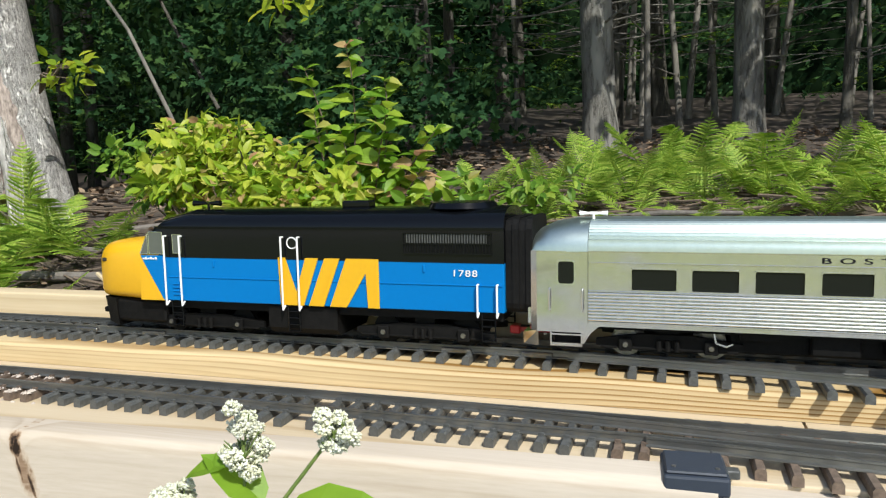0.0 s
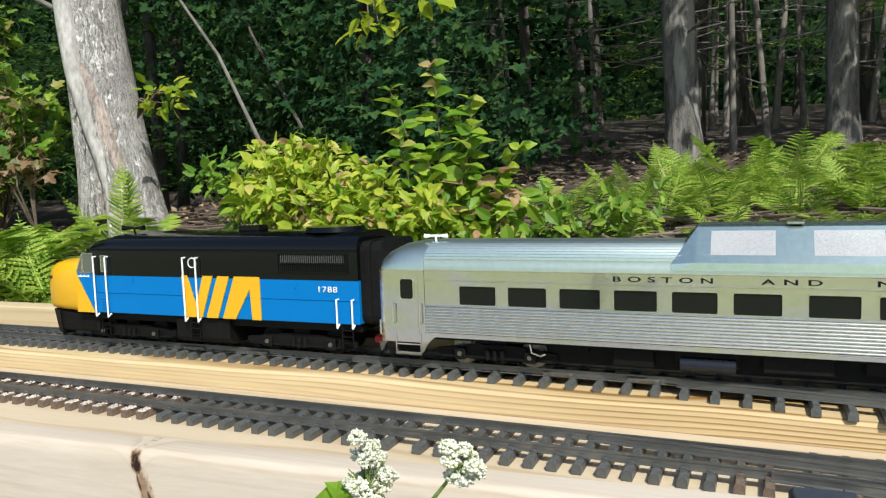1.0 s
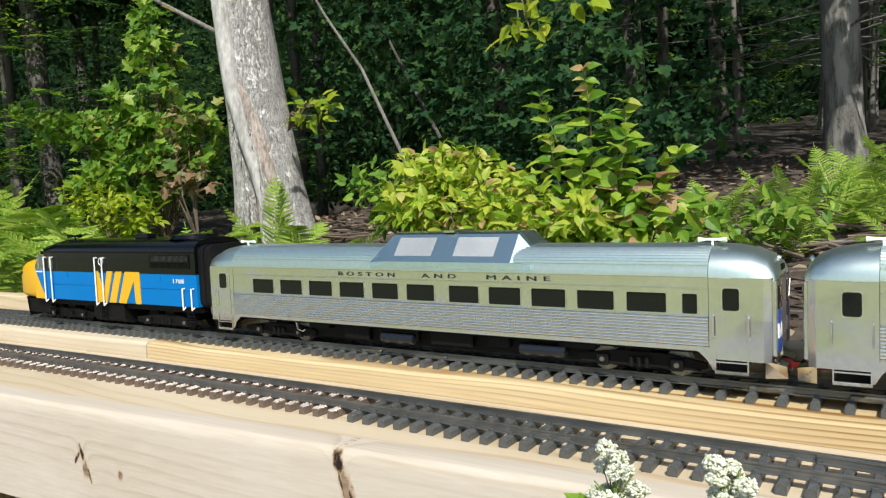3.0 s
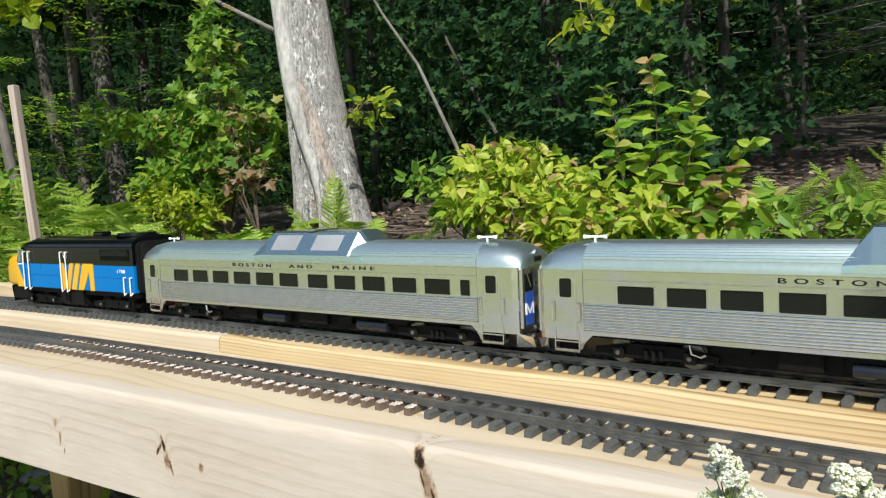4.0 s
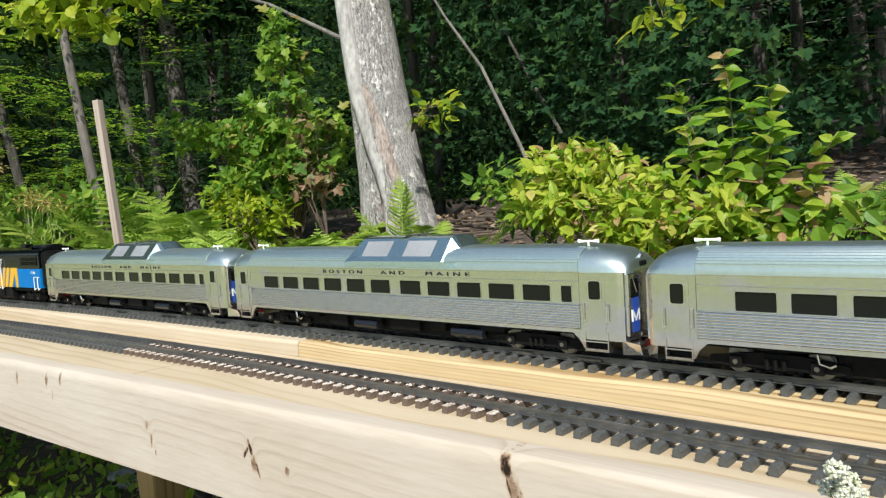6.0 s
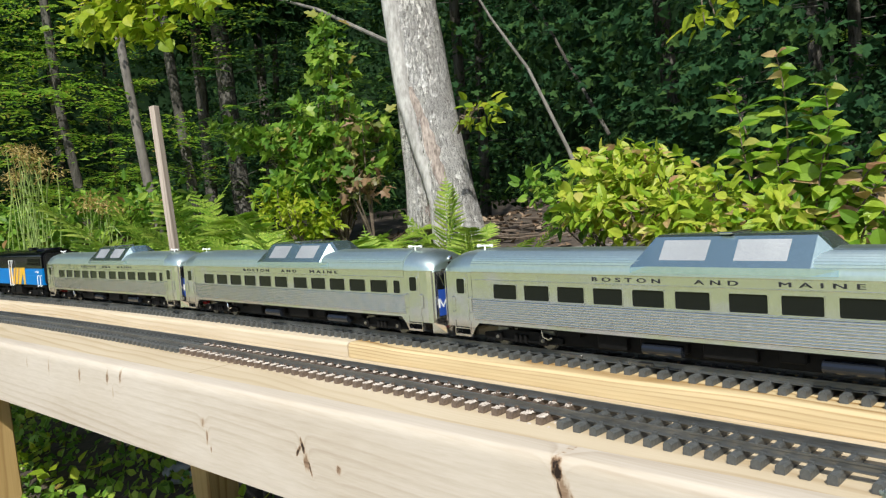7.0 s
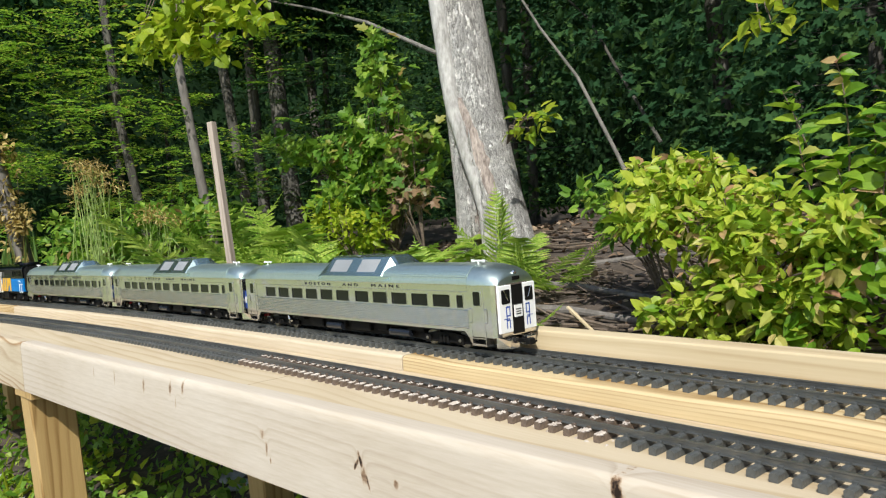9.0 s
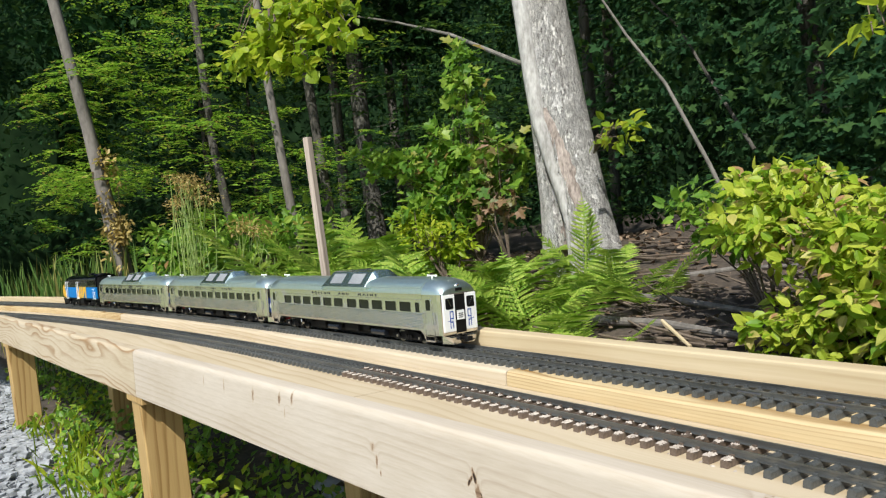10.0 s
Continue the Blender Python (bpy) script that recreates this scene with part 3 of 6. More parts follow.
def chips():
    """Pale crumbs of old ballast caught on the dirty ties."""
    rng = random.Random(5)
    verts, faces = [], []
    ties = int((-0.392 - dirty_end) / 0.0232)
    for i in range(4400):
        x = -0.392 - 0.0232 * rng.randrange(ties) + rng.uniform(-0.0042, 0.0042)
        spot = rng.random()
        y, z = near_y(x) + rng.choice((-1, 1)) * rng.uniform(0.029, 0.0425), 0.0093
        if spot > 0.72:
            y = near_y(x) + rng.choice((-1, 1)) * rng.uniform(0.010, 0.020)
        if spot > 0.95:
            x, y, z = x + rng.uniform(0.006, 0.015), near_y(x) + rng.uniform(-0.046, 0.02), 0.0
        k, s = len(verts), rng.uniform(0.0010, 0.0029)
        for dx, dy, dz in ((-1, 0, 0), (0, -1, 0), (1, 0, 0), (0, 1, 0), (0.1, 0.1, 0.8)):
            verts.append((x + dx * s * rng.uniform(0.6, 1.4), y + dy * s * rng.uniform(0.6, 1.4), z + dz * s))
        faces += [(k, k + 1, k + 4), (k + 1, k + 2, k + 4), (k + 2, k + 3, k + 4), (k + 3, k, k + 4)]
    o = raw("ballast_crumbs", verts, faces, CHIP)
    tagged(o, "pale ballast crumbs glued on brown ties", "ballast", kind="stuff")


chips()

# switch machine
machine = thing("switch_machine", "dark blue plastic switch motor box beside the track", "switch motor")
bm = bmesh.new()
box(bm, -0.0245, 0.0245, -0.024, 0.024, 0.0, 0.0155, 0.0025, 2)
part("body", bm, BOX_BLUE, machine)
bm = bmesh.new()
box(bm, -0.0225, 0.0225, -0.022, 0.022, 0.0155, 0.0180, 0.0012, 1)
part("lid", bm, BOX_BLUE, machine)
bm = bmesh.new()
box(bm, 0.022, 0.034, -0.002, 0.008, 0.006, 0.013, 0.001)
rod(bm, (0.018, 0.02, 0.01), (0.018, 0.05, 0.01), 0.0013)
part("lever", bm, TIE_BLACK, machine)
for px_ in (-0.016, 0.016):
    bm = bmesh.new()
    rod(bm, (px_, -0.012, 0.0180), (px_, -0.012, 0.0188), 0.0018)
    part("screw", bm, STEEL, machine)
machine.matrix_basis = pose(0.318, 0.0745, 0.0005, 0, 0, 4)


# ---- the train ----
HW = 0.0520          # half width of the vehicles
ZW0, ZW1 = 0.0926, 0.1160      # windows, from the board's top
STEP = 0.059
X0 = -0.322
WINDOWS = [(X0 + STEP * n, 0.0458) for n in (0, 1, 2, 3, 4, 5, 6.14, 7.14, 8.14, 9.14, 10.14)] + [(X0 + STEP * 11.18, 0.0175)]
JOIN, END = 0.3655, 0.4300


def roof_line(hw, z0, z1, n=14, power=2.4):
    pts = []
    for i in range(n + 1):
        a = math.pi * i / n
        c, s = math.cos(a), math.sin(a)
        pts.append((-hw * math.copysign(abs(c) ** (2 / power), c), z0 + (z1 - z0) * abs(s) ** (2 / power)))
    return pts


def rounded(x0, x1, z0, z1, r, n=3):
    pts = []
    for cx, cz, a0 in ((x1 - r, z1 - r, 0), (x0 + r, z1 - r, 90), (x0 + r, z0 + r, 180), (x1 - r, z0 + r, 270)):
        for i in range(n + 1):
            a = radians(a0 + 90 * i / n)
            pts.append((cx + r * math.cos(a), cz + r * math.sin(a)))
    return pts


def letters(text, size, x, y, z, turn, material, parent, name="lettering", wide=1.0, label="", bold=0.0, space=1.15):
    cu = bpy.data.curves.new(name, "FONT")
    cu.body, cu.size, cu.extrude, cu.align_x = text, size, 0.0003, "LEFT"
    cu.space_character, cu.offset = space, 0.0
    tmp = bpy.data.objects.new(name, cu)
    scene.collection.objects.link(tmp)
    dg = bpy.context.evaluated_depsgraph_get()
    me = bpy.data.meshes.new_from_object(tmp.evaluated_get(dg))
    bpy.data.objects.remove(tmp)
    me.materials.clear()
    me.materials.append(material)
    xs = [v.co.x for v in me.vertices]
    if bold:
        bm = bmesh.new()
        bm.from_mesh(me)
        for dx, dz in ((bold, 0.0), (0.0, bold * 0.5)):
            extra = me.copy()
            extra.transform(Matrix.Translation((dx, dz, bold * 0.1)))
            bm.from_mesh(extra)
        bm.to_mesh(me)
        bm.free()
    k = wide / (max(xs) - min(xs)) if wide else 1.0
    for v in me.vertices:
        v.co.x = (v.co.x - min(xs)) * k
    o = new(name, me)
    o.parent = parent
    o.matrix_basis = pose(x, y, z, 90, 0, turn)
    if label:
        o["label"] = label
    return o


def truck(parent, x, wheelbase, radius, frame_material=SOOT, spokes=False):
    """A two-axle bogie with side frames, springs and axle boxes."""
    bm = bmesh.new()
    for s in (-1, 1):
        y0, y1 = (s * 0.030, s * 0.035) if s > 0 else (-0.035, -0.030)
        plate(bm, [(x - wheelbase * 0.86, 0.030), (x - wheelbase * 0.86, 0.037), (x - wheelbase * 0.3, 0.044), (x + wheelbase * 0.3, 0.044), (x + wheelbase * 0.86, 0.037), (x + wheelbase * 0.86, 0.030), (x + wheelbase * 0.30, 0.026), (x - wheelbase * 0.30, 0.026)], y0, y1)
        for k in (-1, 1):
            box(bm, x + k * wheelbase / 2 - 0.007, x + k * wheelbase / 2 + 0.007, s * 0.0375 - 0.003, s * 0.0375 + 0.003, 0.026, 0.040, 0.001)
        for k in (-0.009, 0, 0.009):
            rod(bm, (x + k, s * 0.0375, 0.027), (x + k, s * 0.0375, 0.039), 0.003, 0.003, 8)
        rod(bm, (x - wheelbase * 0.8, s * 0.0372, 0.029), (x + wheelbase * 0.8, s * 0.0372, 0.029), 0.0012, 0.0012, 6)
    box(bm, x - 0.012, x + 0.012, -0.030, 0.030, 0.032, 0.052)
    t = part("bogie", bm, frame_material, parent)
    for k in (-1, 1):
        wx = x + k * wheelbase / 2
        bm = bmesh.new()
        for s in (-1, 1):
            rod(bm, (wx, s * 0.0215, 0.0182 + radius), (wx, s * 0.026, 0.0182 + radius), radius, radius, 24)
            rod(bm, (wx, s * 0.0205, 0.0182 + radius), (wx, s * 0.0215, 0.0182 + radius), radius * 1.1, radius * 1.1, 24)
        rod(bm, (wx, -0.036, 0.0182 + radius), (wx, 0.036, 0.0182 + radius), 0.0025, 0.0025, 8)
        part("wheelset", bm, STEEL if spokes else SOOT, t)
    for k in (-1, 1):
        for s in (-1, 1):
            bm = bmesh.new()
            wx = x + k * wheelbase / 2
            rod(bm, (wx, s * 0.0405, 0.033), (wx, s * 0.042, 0.033), 0.0032, 0.0026, 10)
            part("axle_cap", bm, STEEL, t)
    return t


def side_strip(parent, s):
    """One side: letterboard, window band with openings, fluted lower panel."""
    def slab(name, x0, x1, z0, z1, y_out, thick=0.0022, material=SILVER):
        bm = bmesh.new()
        ya, yb = sorted((s * y_out, s * (y_out - thick)))
        box(bm, x0, x1, ya, yb, z0, z1)
        return part(name, bm, material, parent)
    slab("letterboard", -JOIN, JOIN, 0.1215, 0.1325, HW)
    bm = bmesh.new()
    for z in (0.1205, 0.0905, 0.1325, 0.0575):
        ya, yb = sorted((s * (HW + 0.0008), s * (HW - 0.001)))
        box(bm, -JOIN, JOIN, ya, yb, z, z + 0.0015, 0.0003)
    part("trim_strip", bm, SILVER, parent)
    # window band
    bm = bmesh.new()
    ya, yb = sorted((s * (HW - 0.0004), s * (HW - 0.003)))
    box(bm, -JOIN, JOIN, ya, yb, ZW1, 0.1210)
    box(bm, -JOIN, JOIN, ya, yb, 0.0910, ZW0)
    edge = -JOIN
    for x, w in WINDOWS:
        box(bm, edge, x, ya, yb, ZW0, ZW1)
        edge = x + w
    box(bm, edge, JOIN, ya, yb, ZW0, ZW1)
    part("window_band", bm, SILVER, parent)
    for x, w in WINDOWS:
        bm = bmesh.new()
        gy, gz = sorted((s * (HW - 0.0016), s * (HW - 0.0034)))
        plate(bm, rounded(x - 0.0004, x + w + 0.0004, ZW0 - 0.0004, ZW1 + 0.0004, 0.0022), gy, gz)
        pane = part("window", bm, GLASS, parent, "dark tinted window")
        bm = bmesh.new()
        o, i = rounded(x - 0.0002, x + w + 0.0002, ZW0 - 0.0002, ZW1 + 0.0002, 0.0024), rounded(x + 0.0009, x + w - 0.0009, ZW0 + 0.0009, ZW1 - 0.0009, 0.0018)
        y1, y2 = s * (HW + 0.0002), s * (HW - 0.0016)
        rings = [[bm.verts.new((a, y, b)) for a, b in pts] for pts, y in ((o, y2), (o, y1), (i, y1), (i, y2))]
        for ra, rb in zip(rings, rings[1:]):
            n = len(ra)
            for q in range(n):
                bm.faces.new((ra[q], ra[(q + 1) % n], rb[(q + 1) % n], rb[q]))
        part("window_frame", bm, SILVER, pane)
    # fluted panel
    bm = bmesh.new()
    prof = []
    n = 9
    z0, z1 = 0.0590, 0.0905
    for i in range(n):
        a, b = z0 + (z1 - z0) * i / n, z0 + (z1 - z0) * (i + 1) / n
        prof += [(HW - 0.0006, a), (HW + 0.0010, a + 0.25 * (b - a)), (HW + 0.0014, a + 0.5 * (b - a)), (HW + 0.0010, a + 0.75 * (b - a))]
    prof += [(HW - 0.0006, z1), (HW - 0.0035, z1), (HW - 0.0035, z0)]
    extrude_x(bm, [(s * y, z) for y, z in prof], -JOIN, JOIN)
    part("fluted_panel", bm, SILVER_FLUTED, parent, smooth=True)
    slab("sill", -JOIN, JOIN, 0.0535, 0.0580, HW - 0.0002)


def passenger_car(label, end_kind):
    car = thing("railcar", label, "railcar", "silver railcars")
    bm = bmesh.new()
    box(bm, -JOIN, JOIN, -HW + 0.006, HW - 0.006, 0.050, 0.0555)
    part("floor", bm, SOOT, car)
    bm = bmesh.new()
    box(bm, -JOIN, JOIN, -HW + 0.012, HW - 0.012, 0.0560, 0.1300)
    part("cabin_lining", bm, SOOT, car)
    for s in (-1, 1):
        side_strip(car, s)
    # roof with ribs along its shoulders
    line = []
    base = roof_line(HW + 0.0008, 0.1335, 0.1660, 56)
    for i, (y, z) in enumerate(base):
        k = 0.0009 if (i % 2 and (3 < i < 22 or 34 < i < 53)) else 0.0
        line.append((y * (1 + k * 14), z + k))
    bm = bmesh.new()
    extrude_x(bm, line, -JOIN, JOIN)
    part("roof", bm, SILVER_ROOF, car, "ribbed silver roof", smooth=True)
    # roof blister with sloping ends and grilles
    bm = bmesh.new()
    b0, b1 = -0.112, 0.166
    half = [(0.0548, 0.1370), (0.0542, 0.1455), (0.0260, 0.1800), (0.0180, 0.1825)]
    low = [(0.0545, 0.1370), (0.0536, 0.1440), (0.0260, 0.1500), (0.0180, 0.1510)]
    lo, flat = ([(-y, z) for y, z in a] + [(y, z) for y, z in reversed(a)] for a in (half, low))
    loft(bm, [[(b0 + 0.026, y, z) for y, z in flat], [(b0 + 0.050, y, z) for y, z in lo], [(b1 - 0.034, y, z) for y, z in lo], [(b1 - 0.006, y, z) for y, z in flat]])
    blister = part("roof_blister", bm, BLISTER, car, "raised silver roof housing with grilles")
    for s in (-1, 1):
        for a, b in ((-0.048, 0.012), (0.046, 0.106)):
            bm = bmesh.new()
            q = [(-0.0477, 0.1526), (-0.0293, 0.1758)]
            vs = []
            for off in (0.0006, -0.002):
                for xx, (yy, zz) in ((a, q[0]), (b, q[0]), (b, q[1]), (a, q[1])):
                    vs.append((xx, s * (-yy + off * 0.783), zz + off * 0.622))
            rings = [[bm.verts.new(v) for v in vs[:4]], [bm.verts.new(v) for v in vs[4:]]]
            bm.faces.new(rings[0])
            for q_ in range(4):
                bm.faces.new((rings[0][q_], rings[0][(q_ + 1) % 4], rings[1][(q_ + 1) % 4], rings[1][q_]))
            part("grille", bm, MESH, blister, "perforated pale grille")
    bm = bmesh.new()
    box(bm, 0.022, 0.038, -0.030, 0.030, 0.1822, 0.1850, 0.001)
    part("roof_hatch", bm, SILVER, blister)
    # vestibules with hood, doors, steps
    for e in (-1, 1):
        bm = bmesh.new()
        secs = []
        for f, hw, top, low in ((0.0, HW + 0.0006, 0.1658, 0.1330), (0.30, HW + 0.0002, 0.1650, 0.1325), (0.62, HW - 0.001, 0.1615, 0.1320), (0.86, HW - 0.0035, 0.1545, 0.1305), (0.97, HW - 0.0065, 0.1470, 0.1300), (1.0, HW - 0.009, 0.1420, 0.1298)):
            x = e * (JOIN + 0.0005 + (END - JOIN) * f)
            secs.append([(x, y, z) for y, z in roof_line(hw, low, top, 20)])
        loft(bm, secs)
        part("end_hood", bm, SILVER_ROOF, car, "curved silver hood", smooth=True)
        bm = bmesh.new()
        outline = [(JOIN + 0.0005, -HW), (END - 0.010, -HW), (END - 0.003, -HW + 0.004), (END, -HW + 0.012), (END + 0.0015, 0.0), (END, HW - 0.012), (END - 0.003, HW - 0.004), (END - 0.010, HW), (JOIN + 0.0005, HW)]
        door_w0, door_w1 = JOIN + 0.009, JOIN + 0.037
        loft(bm, [[(e * x, y, z) for x, y in outline] for z in (0.0460, 0.1332)])
        part("vestibule", bm, SILVER, car)
        for s in (-1, 1):
            xa, xb = sorted((e * door_w0, e * door_w1))
            bm = bmesh.new()
            ya, yb = sorted((s * (HW + 0.0007), s * (HW - 0.001)))
            plate(bm, rounded(xa, xb, 0.0560, 0.1290, 0.003), ya, yb)
            d = part("door", bm, SILVER, car, "silver side door")
            wx0, wx1 = xa + 0.0055, xb - 0.0055
            bm = bmesh.new()
            ya, yb = sorted((s * (HW + 0.0012), s * (HW - 0.0008)))
            plate(bm, rounded(wx0, wx1, 0.0985, 0.1225, 0.003), ya, yb)
            part("door_window", bm, GLASS, d)
            bm = bmesh.new()
            o, i = rounded(wx0 - 0.0012, wx1 + 0.0012, 0.0973, 0.1237, 0.0036), rounded(wx0 + 0.0002, wx1 - 0.0002, 0.0987, 0.1223, 0.003)
            rings = [[bm.verts.new((a, s * y, b)) for a, b in pts] for pts, y in ((o, HW + 0.0006), (o, HW + 0.0018), (i, HW + 0.0018), (i, HW + 0.0006))]
            for ra, rb in zip(rings, rings[1:]):
                n = len(ra)
                for q in range(n):
                    bm.faces.new((ra[q], ra[(q + 1) % n], rb[(q + 1) % n], rb[q]))
            part("door_window_frame", bm, CHROME, d)
            for hx in (xa - 0.0035, xb + 0.0035):
                bm = bmesh.new()
                bent(bm, [(hx, s * HW, 0.0930), (hx, s * (HW + 0.004), 0.0920), (hx, s * (HW + 0.004), 0.0700), (hx, s * HW, 0.0690)], 0.0011)
                part("grab_iron", bm, CHROME, car, "bright metal grab iron")
            # steps under the door
            bm = bmesh.new()
            for hx in (xa - 0.0030, xb + 0.0015):
                box(bm, hx, hx + 0.0015, *sorted((s * (HW - 0.016), s * (HW + 0.0012))), 0.0310, 0.0560)
            for z in (0.0315, 0.0430):
                box(bm, xa - 0.002, xb + 0.002, *sorted((s * (HW - 0.014), s * (HW + 0.0014))), z, z + 0.0016)
            box(bm, xa - 0.002, xb + 0.002, *sorted((s * (HW - 0.002), s * (HW + 0.0010))), 0.0310, 0.0345)
            part("steps", bm, SILVER, car, "silver boarding steps")
            bm = bmesh.new()
            box(bm, xa - 0.001, xb + 0.001, *sorted((s * (HW - 0.016), s * (HW - 0.013))), 0.0330, 0.0560)
            part("step_well", bm, SOOT, car)
            # skirt that sweeps up to the sill
            bm = bmesh.new()
            k0 = e * (JOIN + 0.0065)
            pts = [(k0, 0.0560), (e * (JOIN - 0.020), 0.0560), (e * (JOIN - 0.010), 0.0525), (e * (JOIN - 0.002), 0.0450), (e * (JOIN + 0.004), 0.0345), (k0, 0.0340)]
            plate(bm, pts, *sorted((s * (HW - 0.0012), s * (HW + 0.0002))))
            part("skirt", bm, SILVER, car)
        # end wall
        out = END + 0.0018
        white = end_kind == "white" and e > 0
        bm = bmesh.new()
        for s in (-1, 1):
            ya, yb = sorted((s * 0.0135, s * (HW - 0.0065)))
            x0, x1 = sorted((e * (END - 0.005), e * out))
            box(bm, x0, x1, ya, yb, 0.0520, 0.1310, 0.001)
        part("end_panel", bm, WHITE if white else SILVER, car, "white end panel" if white else "silver end panel")
        bm = bmesh.new()
        x0, x1 = sorted((e * (END - 0.001), e * (END + 0.0023)))
        box(bm, x0, x1, -0.0132, 0.0132, 0.0480, 0.1300)
        part("end_door", bm, SOOT if white else SILVER, car, "dark end doorway" if white else "silver end door")
        for s in (-1, 1):
            bm = bmesh.new()
            x0, x1 = sorted((e * (out - 0.001), e * (out + 0.0006)))
            ya, yb = sorted((s * 0.0185, s * 0.0390))
            pts = rounded(ya, yb, 0.1000, 0.1240, 0.003)
            loft(bm, [[(x0, a, b) for a, b in pts], [(x1, a, b) for a, b in pts]])
            w = part("end_window", bm, GLASS, car)
            bm = bmesh.new()
            rod(bm, (e * (out + 0.0015), s * 0.0350, 0.1240), (e * (out + 0.0015), s * 0.0250, 0.1060), 0.0006)
            part("wiper", bm, CHROME, w)
            bm = bmesh.new()
            if white:
                for y0, y1, z0, z1 in ((0.0275, 0.0295, 0.0590, 0.0960), (0.0195, 0.0275, 0.0935, 0.0960), (0.0195, 0.0215, 0.0790, 0.0960), (0.0195, 0.0275, 0.0790, 0.0812), (0.0215, 0.0360, 0.0745, 0.0757), (0.0205, 0.0225, 0.0590, 0.0730), (0.0205, 0.0285, 0.0715, 0.0737)):
                    box(bm, *sorted((e * out, e * (out + 0.0004))), *sorted((s * y0, s * y1)), z0, z1)
                part("emblem", bm, ROYAL, car, "blue painted emblem on the end")
            else:
                box(bm, *sorted((e * out, e * (out + 0.0004))), *sorted((s * 0.0185, s * 0.0375)), 0.0560, 0.1000)
                pnl = part("end_stripe", bm, ROYAL, car, "royal blue painted panel")
                bm = bmesh.new()
                for y0, y1 in ((0.0175, 0.0205), (0.0355, 0.0385)):
                    box(bm, *sorted((e * out, e * (out + 0.0008))), *sorted((s * y0, s * y1)), 0.0700, 0.0850)
                for q in range(5):
                    y = 0.0205 + q * 0.0017
                    z = 0.0850 - q * 0.0026
                    for yy in (y, 0.056 - y):
                        box(bm, *sorted((e * out, e * (out + 0.0008))), *sorted((s * (yy - 0.0012), s * (yy + 0.0012))), z - 0.0042, z)
                part("emblem", bm, WHITE, pnl, "white painted emblem")
        if white:
            bm = bmesh.new()
            box(bm, e * (END + 0.0018), e * (END + 0.0040), -0.0105, 0.0085, 0.0760, 0.0960)
            p = part("notice", bm, WHITE, car, "white notice hung in the doorway")
            bm = bmesh.new()
            for z in (0.0880, 0.0840, 0.0800):
                box(bm, e * (END + 0.0040), e * (END + 0.0044), -0.007, 0.005, z, z + 0.0018)
            part("notice_bar", bm, INK, p)
        bm = bmesh.new()
        box(bm, *sorted((e * (out - 0.004), e * (out + 0.0004))), -0.009, 0.009, 0.1375, 0.1440, 0.001)
        part("number_board", bm, SOOT, car)
        bm = bmesh.new()
        rod(bm, (e * (END - 0.004), 0, 0.1500), (e * (END - 0.001), 0, 0.1485), 0.0045, 0.004, 14)
        part("headlight", bm, CHROME, car)
        # pilot, coupler
        bm = bmesh.new()
        for s in (-1, 1):
            loft(bm, [[(e * (END - 0.010), s * y, z) for y, z in ((0.010, 0.046), (0.044, 0.046), (0.044, 0.028), (0.010, 0.028))], [(e * (END + 0.009), s * y, z) for y, z in ((0.010, 0.040), (0.034, 0.040), (0.028, 0.026), (0.010, 0.026))]])
        part("pilot", bm, SILVER, car, "silver pilot plates")
        bm = bmesh.new()
        box(bm, *sorted((e * (END - 0.02), e * (END + 0.024))), -0.004, 0.004, 0.033, 0.039, 0.001)
        box(bm, *sorted((e * (END + 0.018), e * (END + 0.030))), -0.008, 0.007, 0.031, 0.041, 0.0015)
        part("coupler", bm, SOOT if e > 0 else RED, car)
        bm = bmesh.new()
        bent(bm, [(e * END, 0.014, 0.040), (e * (END + 0.012), 0.016, 0.030), (e * (END + 0.026), 0.014, 0.034)], 0.0014)
        part("air_hose", bm, SOOT, car)
        # horns
        bm = bmesh.new()
        hx = e * (JOIN - 0.002)
        rod(bm, (hx, -0.018, 0.160), (hx, -0.018, 0.171), 0.0014)
        rod(bm, (hx - 0.015, -0.018, 0.171), (hx - 0.003, -0.018, 0.171), 0.0027, 0.0010, 10)
        rod(bm, (hx + 0.003, -0.018, 0.171), (hx + 0.015, -0.018, 0.171), 0.0010, 0.0027, 10)
        rod(bm, (hx - 0.004, -0.018, 0.171), (hx + 0.004, -0.018, 0.171), 0.0016)
        part("horn", bm, WHITE, car, "pale double-ended roof horn")
    # lettering
    for s, turn in ((-1, 0), (1, 180)):
        for word, xa, xb in (("BOSTON", -0.145, -0.046), ("AND", -0.001, 0.052), ("MAINE", 0.098, 0.184)):
            letters(word, 0.0078, xa if s < 0 else -xa, s * (HW + 0.0003), 0.1245, turn, INK, car, wide=xb - xa, label="black widely spaced lettering", bold=0.0003, space=1.75)
    # running gear
    for x in (-0.285, 0.285):
        truck(car, x, 0.086, 0.0150, SOOT, True)
    for x0, x1, z0, mat, lab in ((-0.150, -0.105, 0.030, SOOT, ""), (-0.085, -0.020, 0.034, SOOT, ""), (0.000, 0.066, 0.032, SOOT, ""), (0.090, 0.120, 0.036, SOOT, "")):
        bm = bmesh.new()
        box(bm, x0, x1, -0.040, 0.040, z0, 0.051, 0.002)
        part("equipment_box", bm, mat, car)
    for x0, x1 in ((-0.078, -0.024), (0.138, 0.198)):
        for s in (-1, 1):
            bm = bmesh.new()
            rod(bm, (x0, s * 0.041, 0.038), (x1, s * 0.041, 0.038), 0.0075, 0.0075, 14)
